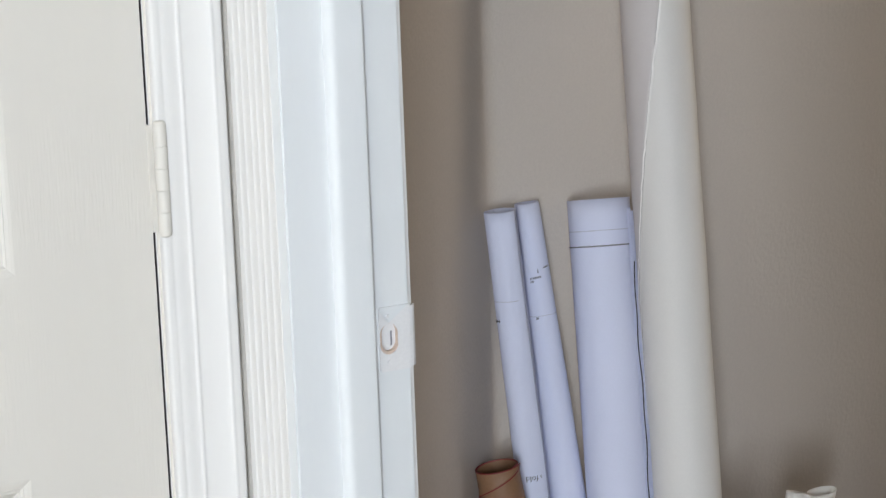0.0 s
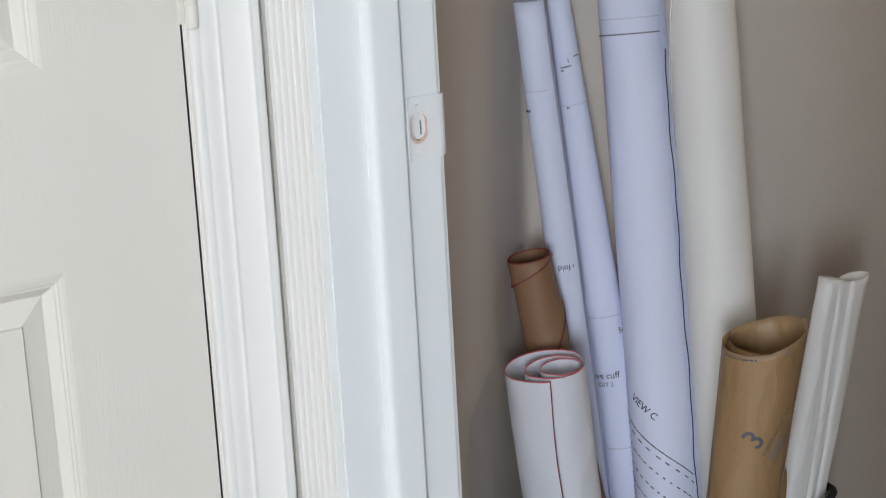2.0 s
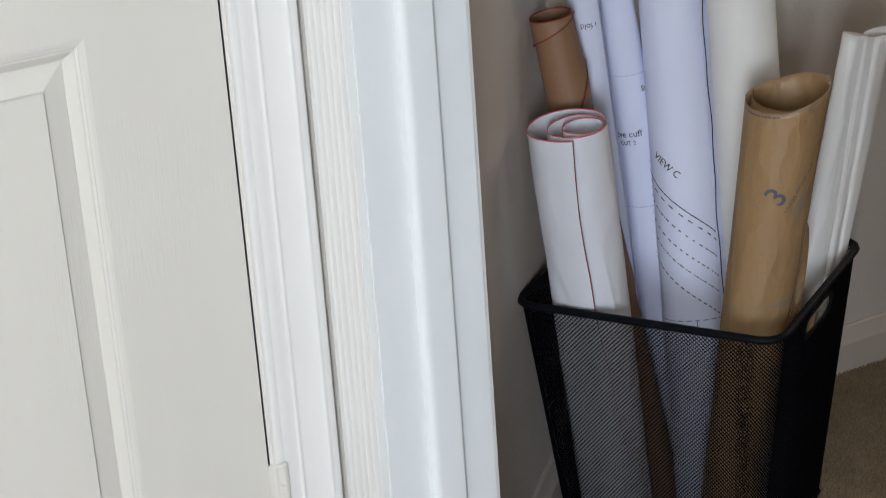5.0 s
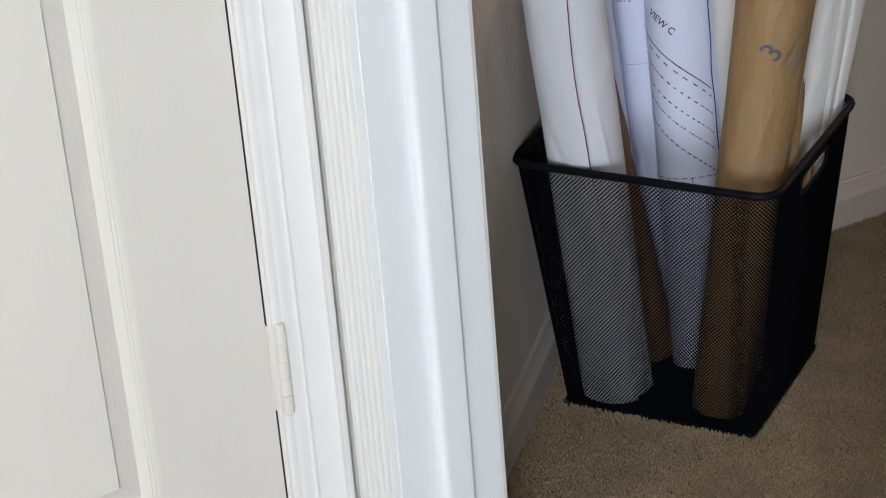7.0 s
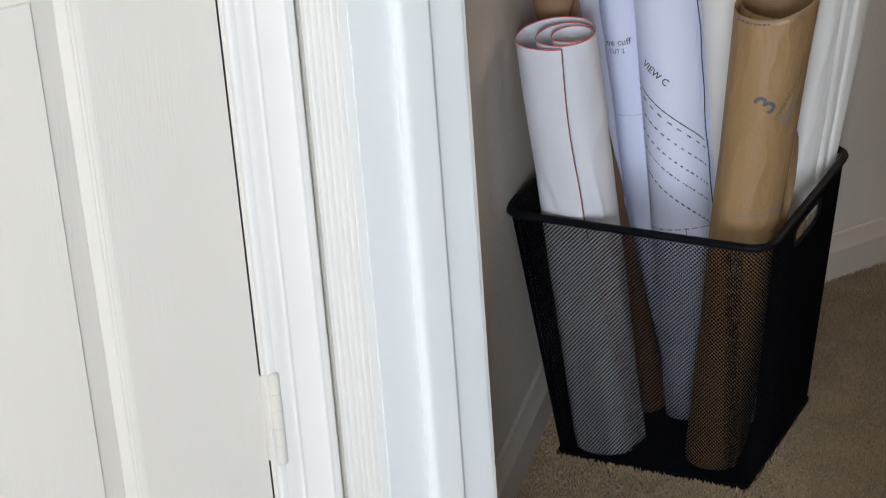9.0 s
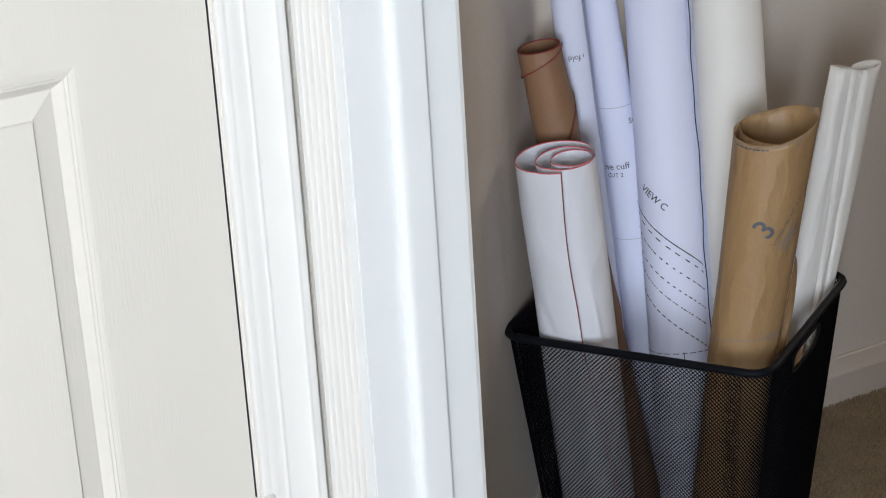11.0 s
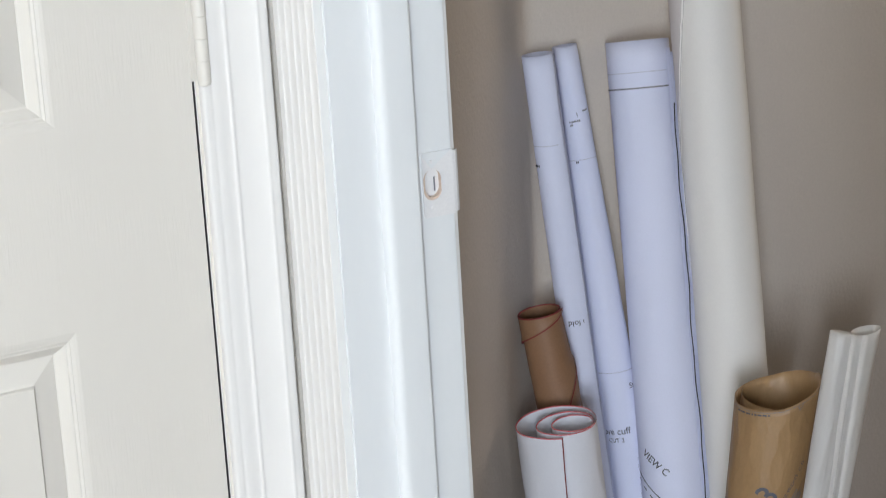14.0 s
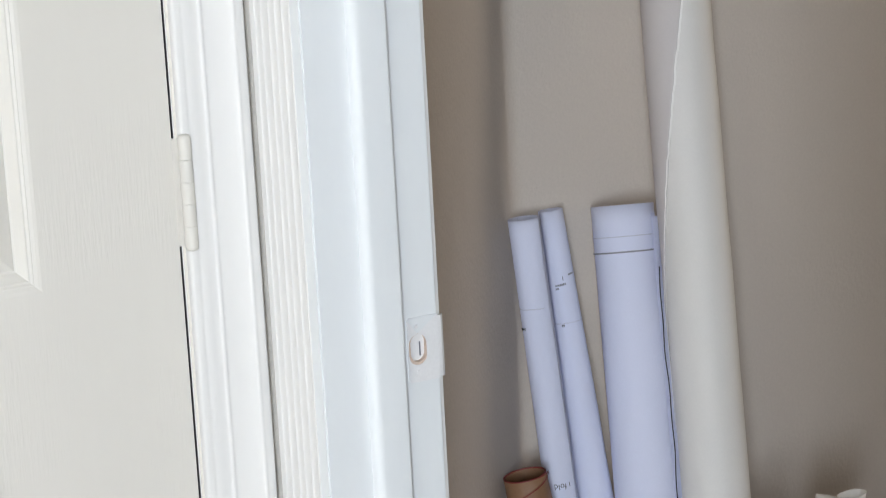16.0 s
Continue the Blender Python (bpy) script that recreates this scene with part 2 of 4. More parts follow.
def wall_with_window(name, along, fixed, out, lo, hi, w0, w1, z0, z1, mat, label):
    """A wall with a window opening through it. along: 'x' or 'y', the direction that it runs in."""
    bm = bmesh.new()
    f0, f1 = sorted((fixed, fixed + out))
    for a, b, c, d in ((lo, w0, 0, CEILING), (w1, hi, 0, CEILING), (w0, w1, 0, z0), (w0, w1, z1, CEILING)):
        if along == "x":
            add_box(bm, a, b, f0, f1, c, d)
        else:
            add_box(bm, f0, f1, a, b, c, d)
    return setting(in_house(part(name, bm, mat)), label, "wall")


wall_with_window("wall_hall_back", "x", HALL_Y, -0.1, HALL_X - 0.1, B1, -2.5, -1.5, 0.6, 1.9, HALL_WALL, "light greige hall wall with a window opening")
setting(in_house(part("wall_hall_side", box(HALL_X - 0.1, HALL_X, HALL_Y, 0.017, 0, CEILING), HALL_WALL)), "plain light greige hall wall", "wall")
wall_with_window("wall_room_side", "y", FAR_X, 0.1, FAR_Y, D_Y, -0.28, 0.32, 0.75, 1.85, WALL, "greige wall with a window opening")
setting(in_house(part("wall_room_back", box(B1, FAR_X + 0.1, FAR_Y - 0.1, FAR_Y, 0, CEILING), WALL)), "plain greige painted wall", "wall")

# baseboards: flat face, then a sloping top
BASE = [(0, 0), (0.013, 0), (0.013, 0.044), (0.0125, 0.046), (0.0095, 0.052), (0.0065, 0.060), (0.005, 0.066), (0.003, 0.068), (0, 0.068)]


def baseboard(x0, y0, x1, y1, nx, ny, trim0=0.0, trim1=0.0):
    """Along the wall from (x0, y0) to (x1, y1), standing off towards (nx, ny); the ends are cut for the mitre."""
    run = Vector((x1 - x0, y1 - y0, 0))
    length, run = run.length, run.normalized()
    bm = bmesh.new()

    def place(a, b, t):
        s = trim0 * a if t == 0 else length - trim1 * a
        return Vector((x0, y0, 0)) + run * s + Vector((nx, ny, 0)) * (a + 0.0005) + Vector((0, 0, b))
    add_prism(bm, BASE, place, 0, 1)
    return setting(in_house(part("baseboard", bm, BASE_PAINT)), "greige painted wooden baseboard", "baseboard")


baseboard(C_X + 0.02, C_Y + 0.02, Q_X, D_Y, K45, -K45, 0, 0.414)
baseboard(Q_X, D_Y, FAR_X, D_Y, 0, -1, 0.414, 0)

# casings
def eased(outline, rounds=2):
    """The outline of a moulding with its corners cut round and round; the back's two corners stay."""
    first, inner, last = outline[0], outline[1:-1], outline[-1]
    for _ in range(rounds):
        cut = [inner[0]]
        for (a, b), (c, d) in zip(inner, inner[1:]):
            cut += [(0.75 * a + 0.25 * c, 0.75 * b + 0.25 * d), (0.25 * a + 0.75 * c, 0.25 * b + 0.75 * d)]
        inner = cut + [inner[-1]]
    return [first, *inner, last]


def moulding(name, outline, place, t0, t1, mat, parent=None):
    bm = bmesh.new()
    add_prism(bm, eased(outline), place, t0, t1)
    ob = part(name, bm, mat, parent, smooth=True)
    ob.data.set_sharp_from_angle(angle=radians(48))
    return ob


CASING_A = [(0, 0.0), (0, 0.006), (0.0012, 0.0078), (0.003, 0.0084), (0.006, 0.0086), (0.0085, 0.0082), (0.011, 0.0088), (0.014, 0.0090), (0.019, 0.0088), (0.0225, 0.0090),
            (0.0238, 0.0103), (0.0255, 0.0105), (0.0272, 0.0096), (0.032, 0.0100), (0.040, 0.0111), (0.047, 0.0127), (0.0512, 0.0141), (0.0525, 0.0152), (0.054, 0.0153), (0.0555, 0.0148),
            (0.0615, 0.0150), (0.0632, 0.0142), (0.064, 0.0122), (0.064, 0)]
setting(in_house(moulding("trim", CASING_A, lambda a, b, t: (-0.064 + a, 0.017 - b, t), 0, 2.115, TRIM)), "white painted moulded door casing", "trim")
setting(in_house(moulding("trim", CASING_A, lambda a, b, t: (DOOR_X0 - 0.009 - a, 0.017 - b, t), 0, 2.115, TRIM)), "white painted moulded door casing", "trim")
setting(in_house(moulding("trim", CASING_A, lambda a, b, t: (t, 0.017 - b, 2.045 + a), DOOR_X0 - 0.009, -0.064, TRIM)), "white painted moulded head casing", "trim")

CASING_B = [(0.0, 0), (0.0, 0.0150), (0.0012, 0.0165), (0.004, 0.0170)]
for bead in (0.010, 0.021, 0.033, 0.043, 0.054, 0.065, 0.075):
    level = 0.0170 - 0.0085 * (bead / 0.083) ** 1.3
    CASING_B += [(bead - 0.0016, level - 0.0003), (bead - 0.0004, level + 0.0008), (bead + 0.0012, level + 0.0008), (bead + 0.0024, level - 0.0006)]
CASING_B += [(0.0805, 0.0086), (0.0823, 0.0078), (0.083, 0.006), (0.083, 0)]
setting(in_house(moulding("trim", CASING_B, lambda a, b, t: (B0 - b, -0.004 - a, t), 0, 2.12, TRIM)), "white painted moulded door casing", "trim")
setting(in_house(moulding("trim", CASING_B, lambda a, b, t: (B0 - b, JAMB_Y - OPEN - 0.005 - 0.083 + a, t), 0, 2.12, TRIM)), "white painted moulded door casing", "trim")
CASING_FAR = [(0, 0), (0, 0.006), (0.002, 0.0075), (0.012, 0.009), (0.040, 0.012), (0.057, 0.015), (0.057, 0)]
setting(in_house(moulding("trim", CASING_FAR, lambda a, b, t: (B1 + b, JAMB_Y + 0.005 + a, t), 0, 2.12, TRIM)), "white painted moulded door casing", "trim")

# ---- the door jambs ----
JAMB0, STOP0, STOP1 = 0.004, 0.0455, 0.0785


def rounded(cx, cz, w, h, r, k=6):
    """A rounded rectangle's outline of (x, z)."""
    pts = []
    for sx, sz, a0 in ((1, 1, 0), (-1, 1, 90), (-1, -1, 180), (1, -1, 270)):
        for i in range(k + 1):
            a = radians(a0 + 90 * i / k)
            pts.append((cx + sx * (w / 2 - r) + r * math.cos(a), cz + sz * (h / 2 - r) + r * math.sin(a)))
    return pts


def holed_plate(outer, hole, place, t0, t1, wall_back=None):
    """A plate with a hole through it; place(x, z, t)."""
    bm = bmesh.new()
    rings = {}
    for t in (t0, t1):
        ring = []
        for pts in (outer, hole):
            vs = [bm.verts.new(place(a, b, t)) for a, b in pts]
            ring.append((vs, [bm.edges.new((vs[i], vs[(i + 1) % len(vs)])) for i in range(len(vs))]))
        bmesh.ops.triangle_fill(bm, edges=ring[0][1] + ring[1][1], use_beauty=True)
        rings[t] = ring
    for k in (0, 1):
        a, b = rings[t0][k][0], rings[t1][k][0]
        for i in range(len(a)):
            bm.faces.new((a[i], a[(i + 1) % len(a)], b[(i + 1) % len(a)], b[i])).material_index = k
    return bm


frame_b = in_house(empty("door_frame"))
setting(frame_b, "white painted door frame with stop and strike plate", "door frame")
bm = box(JAMB0, STOP1, JAMB_Y, JAMB_Y + 0.018, 0, 2.06, 0.0012)
part("jamb", bm, JAMB, frame_b)
LATCH = rounded(0.0969, 0.9247, 0.0162, 0.0246, 0.008)
part("rabbet", box(STOP1 + 0.0012, B1, JAMB_Y, JAMB_Y + 0.018, 0, 0.89), JAMB, frame_b)
part("rabbet", box(STOP1 + 0.0012, B1, JAMB_Y, JAMB_Y + 0.018, 0.957, 2.06), JAMB, frame_b)
part("rabbet", holed_plate([(STOP1 + 0.0012, 0.89), (B1, 0.89), (B1, 0.957), (STOP1 + 0.0012, 0.957)], LATCH, lambda a, b, t: (a, t, b), JAMB_Y, JAMB_Y + 0.018), JAMB, frame_b, extra=(LATCH_WOOD,))
part("latch_pocket", box(STOP1 + 0.0015, B1 - 0.001, JAMB_Y + 0.0045, JAMB_Y + 0.0175, 0.9, 0.95), PLATE, frame_b)
part("latch_slot", box(0.0999, 0.1011, JAMB_Y + 0.0036, JAMB_Y + 0.0044, 0.9165, 0.9290), GREY_INK, frame_b, "dark slot inside the latch hole")
STOP = [(STOP0, 0), (STOP0 + 0.0004, 0.0040), (STOP0 + 0.0016, 0.0070), (STOP0 + 0.0036, 0.0090), (STOP0 + 0.006, 0.0099), (STOP0 + 0.009, 0.0102), (STOP1 - 0.0008, 0.0102), (STOP1, 0.0095), (STOP1, 0)]
moulding("stop", STOP, lambda a, b, t: (a, JAMB_Y - b, t), 0, 2.04, JAMB, frame_b)
bm = box(JAMB0, B1, JAMB_Y - OPEN - 0.018, JAMB_Y - OPEN, 0, 2.06, 0.0012)
part("jamb", bm, JAMB, frame_b)
bm = box(JAMB0, B1, JAMB_Y - OPEN, JAMB_Y, 2.042, 2.06)
part("jamb", bm, JAMB, frame_b)
# strike plate: a flat plate with a latch hole, its lip bent round the jamb's edge
plate_outline = [(0.0862, 0.897), (0.0862, 0.950), (0.0880, 0.952), (0.1165, 0.952), (0.1165, 0.895), (0.0880, 0.895)]
strike = part("strike_plate", holed_plate(plate_outline, rounded(0.0958, 0.9235, 0.0180, 0.0270, 0.009), lambda a, b, t: (a, t, b), JAMB_Y - 0.0016, JAMB_Y - 0.0002), PLATE, frame_b, "white painted strike plate", extra=(PLATE,))
part("worn_wood", holed_plate(rounded(0.0956, 0.9235, 0.0186, 0.0276, 0.0092), LATCH, lambda a, b, t: (a, t, b), JAMB_Y - 0.0007, JAMB_Y - 0.0001), LATCH_WOOD, frame_b, "bare wood round the latch hole", extra=(LATCH_WOOD,))
LIP = [(0.1165, -0.0016), (0.1195, -0.0012), (0.1222, 0.0004), (0.1236, 0.003), (0.1226, 0.0034), (0.1212, 0.0014), (0.119, 0.0002), (0.1165, -0.0002)]
bm = bmesh.new()
add_prism(bm, LIP, lambda a, b, t: (a, JAMB_Y + b, t), 0.8965, 0.9505)
part("lip", bm, PLATE, strike)
for z in (0.9437, 0.9036):
    bm = bmesh.new()
    bmesh.ops.create_cone(bm, cap_ends=True, segments=14, radius1=0.0017, radius2=0.0014, depth=0.0008, matrix=pose(0.0948, JAMB_Y - 0.0019, z, 90))
    add_box(bm, 0.0941, 0.0955, JAMB_Y - 0.00245, JAMB_Y - 0.0022, z - 0.0003, z + 0.0003)
    part("screw", bm, PLATE, strike)

frame_a = in_house(empty("door_frame"))
setting(frame_a, "white painted frame of the panel door", "door frame")
part("jamb", box(-0.0674, -0.0605, 0.0172, 0.13, 0, 2.05, 0.0008), TRIM, frame_a)
part("jamb", box(DOOR_X0 - 0.022, DOOR_X0 - 0.003, 0.0172, 0.13, 0, 2.05, 0.0008), TRIM, frame_a)
part("jamb", box(DOOR_X0 - 0.003, DOOR_X1 + 0.003, 0.0172, 0.13, 2.036, 2.05), TRIM, frame_a)
# the gap's shade, put in as a thin dark strip
part("hinge_edge", box(-0.0680, -0.0673, 0.0180, 0.054, 0, 2.04), GAP_SHADE, frame_a, "thin dark strip painted as shade in the door gap")
part("stop", box(DOOR_X0, DOOR_X1, 0.054, 0.064, 0, 2.03), TRIM, frame_a)
part("jamb_backing", box(DOOR_X0, DOOR_X1, 0.064, 0.07, 0, 2.036), TRIM, frame_a)

# ---- the panel door ----
FACE, DOOR_Z0, DOOR_Z1 = 0.0175, 0.012, 2.032
xs = [DOOR_X0, DOOR_X0 + 0.1249, DOOR_X0 + 0.331, DOOR_X1 - 0.331, DOOR_X1 - 0.1249, DOOR_X1]
zs = [DOOR_Z0, 0.209, 0.8246, 1.0008, 1.60, 1.70, 1.915, DOOR_Z1]
MOULD = [(0.0, 0.0), (0.003, 0.0005), (0.006, 0.0014), (0.007, 0.0014), (0.009, 0.0026), (0.0105, 0.0028), (0.0125, 0.0048), (0.0155, 0.0076), (0.018, 0.0102),
         (0.0192, 0.0106), (0.0205, 0.0101), (0.030, 0.0078), (0.0395, 0.0055), (0.0405, 0.0050), (0.0412, 0.0024), (0.0420, 0.0014), (0.044, 0.0014)]
bm = bmesh.new()


def quad(points):
    bm.faces.new([bm.verts.new(p) for p in points])


for i in range(5):
    for j in range(7):
        x0, x1, z0, z1 = xs[i], xs[i + 1], zs[j], zs[j + 1]
        if i in (1, 3) and j in (1, 3, 5):
            for (a, d), (b, e) in zip(MOULD, MOULD[1:]):
                o = [(x0 + a, z0 + a), (x1 - a, z0 + a), (x1 - a, z1 - a), (x0 + a, z1 - a)]
                n_ = [(x0 + b, z0 + b), (x1 - b, z0 + b), (x1 - b, z1 - b), (x0 + b, z1 - b)]
                for k in range(4):
                    q = (k + 1) % 4
                    quad([(o[k][0], FACE + d, o[k][1]), (o[q][0], FACE + d, o[q][1]), (n_[q][0], FACE + e, n_[q][1]), (n_[k][0], FACE + e, n_[k][1])])
            a, d = MOULD[-1]
            quad([(x0 + a, FACE + d, z0 + a), (x1 - a, FACE + d, z0 + a), (x1 - a, FACE + d, z1 - a), (x0 + a, FACE + d, z1 - a)])
        else:
            quad([(x0, FACE, z0), (x1, FACE, z0), (x1, FACE, z1), (x0, FACE, z1)])
bmesh.ops.remove_doubles(bm, verts=bm.verts, dist=0.00005)
rim_edges = [e for e in bm.edges if e.is_boundary]
grown = bmesh.ops.extrude_edge_only(bm, edges=rim_edges)["geom"]
for v in grown:
    if isinstance(v, bmesh.types.BMVert):
        v.co.y = FACE + 0.035
bmesh.ops.contextual_create(bm, geom=[e for e in bm.edges if e.is_boundary])
panel_door = in_house(empty("panel_door"))
tagged(panel_door, "closed warm-white moulded six-panel door with embossed wood grain", "door")
# the slab's hinge side is coloured near black as shade in the gap
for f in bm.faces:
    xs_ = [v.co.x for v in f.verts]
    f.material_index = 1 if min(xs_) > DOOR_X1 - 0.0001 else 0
part("slab", bm, DOOR, panel_door, extra=(GAP_SHADE,))
for z0, shift in ((0.2765, 0.0026), (1.0195, 0.0)):
    barrel = -0.0612 + shift
    hinge = part("hinge", box(-0.0699, barrel - 0.0013, 0.0160, 0.045, z0 + 0.002, z0 + 0.095, 0.0006), DOOR, panel_door, "white painted butt hinge")
    for k in range(5):
        bm = bmesh.new()
        bmesh.ops.create_cone(bm, cap_ends=True, segments=18, radius1=0.0059, radius2=0.0059, depth=0.0189, matrix=pose(barrel, 0.0095, z0 + 0.0105 + 0.019 * k))
        bmesh.ops.bevel(bm, geom=[e for e in bm.edges if abs(e.verts[0].co.z - e.verts[1].co.z) < 1e-5], offset=0.00035, segments=1, affect="EDGES")
        part("knuckle", bm, DOOR, hinge, smooth=True).data.set_sharp_from_angle(angle=radians(25))
    for z, s in ((z0 + 0.0005, -1), (z0 + 0.0965, 1)):
        bm = bmesh.new()
        bmesh.ops.create_uvsphere(bm, u_segments=14, v_segments=8, radius=0.0056, matrix=Matrix.LocRotScale((barrel, 0.0095, z), None, (1, 1, 0.5)))
        part("pin_tip", bm, DOOR, hinge, smooth=True)

# ---- the wire-mesh basket ----
BASKET_H = 0.325
BASKET = Matrix.Translation((0.1980, 2.3635, 0.0025)) @ Matrix.Rotation(radians(-26.6), 4, "Z")   # local x along the front, y to the back
TOP_W, TOP_D, BOT_W, BOT_D, CORNER = 0.3135, 0.287, 0.2360, 0.225, 0.024


def rim_point(s, z, grow=0.0):
    """The basket's outline at the height z; s runs from 0 to 1 round it, from the middle of the front to its right."""
    k = z / BASKET_H
    w, d = BOT_W + (TOP_W - BOT_W) * k + 2 * grow, BOT_D + (TOP_D - BOT_D) * k + 2 * grow
    r = 0.009 + (CORNER - 0.009) * k
    # the same share of s for each leg at every height, taken from the top outline
    wt, dt = TOP_W, TOP_D
    at = math.pi * CORNER / 2
    shares = [wt / 2 - CORNER, at, dt - 2 * CORNER, at, wt - 2 * CORNER, at, dt - 2 * CORNER, at, wt / 2 - CORNER]
    total = sum(shares)
    q = (s % 1.0) * total
    i = 0
    while i < 8 and q > shares[i]:
        q -= shares[i]
        i += 1
    f = q / shares[i]
    hx, hy = w / 2, d / 2
    if i == 0:
        x, y = f * (hx - r), -hy
    elif i == 2:
        x, y = hx, -hy + r + f * (d - 2 * r)
    elif i == 4:
        x, y = hx - r - f * (w - 2 * r), hy
    elif i == 6:
        x, y = -hx, hy - r - f * (d - 2 * r)
    elif i == 8:
        x, y = -hx + r + f * (hx - r), -hy
    else:
        cx, cy, a0 = ((hx - r, -hy + r, -90), (hx - r, hy - r, 0), (-hx + r, hy - r, 90), (-hx + r, -hy + r, 180))[i // 2]
        a = radians(a0 + 90 * f)
        x, y = cx + r * math.cos(a), cy + r * math.sin(a)
    return Vector((x, y, z))


basket = empty("mesh_basket", BASKET)
tagged(basket, "black wire-mesh waste basket full of paper rolls on carpet", "basket")
COLUMNS, ROWS_Z = 230, 126
SHARE_RIGHT = (0.5 * TOP_W - CORNER + math.pi * CORNER / 2 + 0.5 * (TOP_D - 2 * CORNER)) / (2 * (TOP_W + TOP_D) - 8 * CORNER + 2 * math.pi * CORNER)
SLOTS = (SHARE_RIGHT, 1 - SHARE_RIGHT)
SLOT_W, SLOT_Z0, SLOT_Z1 = 0.037, 0.284, 0.306    # half the slot's share of the way round, and its heights


def in_slot(s, z, grow=0.0):
    for c in SLOTS:
        dx, dz = abs(s - c) / (SLOT_W + grow * 0.9), abs(z - (SLOT_Z0 + SLOT_Z1) / 2) / ((SLOT_Z1 - SLOT_Z0) / 2 + grow)
        if dx ** 4 + dz ** 4 < 1:
            return True
    return False


# expanded metal: a net of strands, each with a ridge outwards
Z_LO, Z_HI = 0.004, BASKET_H - 0.003
DEPTH = 0.0008
grid = {}
verts, faces = [], []
HALF = 0.00066
for j in range(ROWS_Z + 1):
    z = Z_LO + (Z_HI - Z_LO) * j / ROWS_Z
    for i in range(COLUMNS):
        grid[i, j] = (rim_point((i + 0.5 * (j % 2)) / COLUMNS, z), (i + 0.5 * (j % 2)) / COLUMNS, z)
for j in range(ROWS_Z):
    for i in range(COLUMNS):
        p, s0, z0 = grid[i, j]
        for di in ((0, -1) if j % 2 == 0 else (0, 1)):
            p2, s1, z1 = grid[(i + di) % COLUMNS, j + 1]
            if in_slot(s0, z0) or in_slot(s1, z1):
                continue
            d = (p2 - p)
            n3 = Vector((p.x, p.y, 0)).normalized()
            side = d.cross(n3).normalized() * HALF
            k = len(verts)
            verts += [p - side, p + side, p2 + side, p2 - side, p + n3 * 0.0004, p2 + n3 * 0.0004, p - n3 * DEPTH, p2 - n3 * DEPTH]
            faces += [(k, k + 4, k + 5, k + 3), (k + 4, k + 1, k + 2, k + 5), (k, k + 6, k + 7, k + 3), (k + 6, k + 1, k + 2, k + 7)]
        if not in_slot(s0, z0):
            # the bond where the strands meet, which rounds the holes
            along = (rim_point(s0 + 0.001, z0) - rim_point(s0 - 0.001, z0)).normalized()
            n3 = Vector((along.y, -along.x, 0)) * 0.0002
            k = len(verts)
            verts += [p + n3 - along * 0.0010, p + n3 - Vector((0, 0, 0.0009)), p + n3 + along * 0.0010, p + n3 + Vector((0, 0, 0.0009))]
            faces.append((k, k + 1, k + 2, k + 3))
me = bpy.data.meshes.new("mesh_wall")
me.from_pydata([tuple(v) for v in verts], [], faces)
me.materials.append(MESH_BLACK)
wall_mesh = new("mesh_wall", me)
wall_mesh.parent = basket
tagged(wall_mesh, "black expanded-metal mesh with small diamond holes", kind="stuff")

# the sheet's overlap beside each front corner: a second layer inside
verts, faces = [], []
rnd = random.Random(5)
span = 2 * (TOP_W + TOP_D) - 8 * CORNER + 2 * math.pi * CORNER
for j in range(ROWS_Z):
    for side_ in (-1, 1):
        for i in range(5):
            for di in (-1, 1):
                if rnd.random() < 0.45:
                    continue
                ends = []
                for jj, shift in ((j, 0.0), (j + 1, 0.5 * di)):
                    z = Z_LO + (Z_HI - Z_LO) * jj / ROWS_Z
                    p = rim_point((side_ * ((0.1095 if side_ > 0 else 0.118) + 0.0038 * (i + 0.5 * (j % 2) + shift))) / span, z + 0.0004)
                    ends.append(p + Vector((0, 0.0016, 0)))
                p, p2 = ends
                wide_ = (p2 - p).cross(Vector((0, 1, 0))).normalized() * 0.00042
                k = len(verts)
                verts += [p - wide_, p + wide_, p2 + wide_, p2 - wide_]
                faces.append((k, k + 1, k + 2, k + 3))
me = bpy.data.meshes.new("mesh_overlap")
me.from_pydata([tuple(v) for v in verts], [], faces)
me.materials.append(MESH_BLACK)
lap = new("mesh_overlap", me)
lap.parent = basket
tagged(lap, "doubled black mesh where the sheet overlaps", kind="stuff")

bm = bmesh.new()
add_tube(bm, [rim_point(k / 120, BASKET_H, 0.001) for k in range(120)], 0.0047, 10)
part("rim", bm, BLACK, basket, smooth=True)
bm = bmesh.new()
ring = [rim_point(k / 80, 0.0) for k in range(80)]
lo = [bm.verts.new(p + Vector((0, 0, -0.003))) for p in ring]
hi = [bm.verts.new(p + Vector((0, 0, 0.004))) for p in ring]
bm.faces.new(lo), bm.faces.new(hi)
for k in range(80):
    bm.faces.new((lo[k], lo[(k + 1) % 80], hi[(k + 1) % 80], hi[k]))
part("base", bm, MESH_BLACK, basket, "solid black metal base")
bm = bmesh.new()
add_tube(bm, [rim_point(k / 80, 0.003, 0.0006) for k in range(80)], 0.0026, 6)
part("bottom_ring", bm, MESH_BLACK, basket, smooth=True)
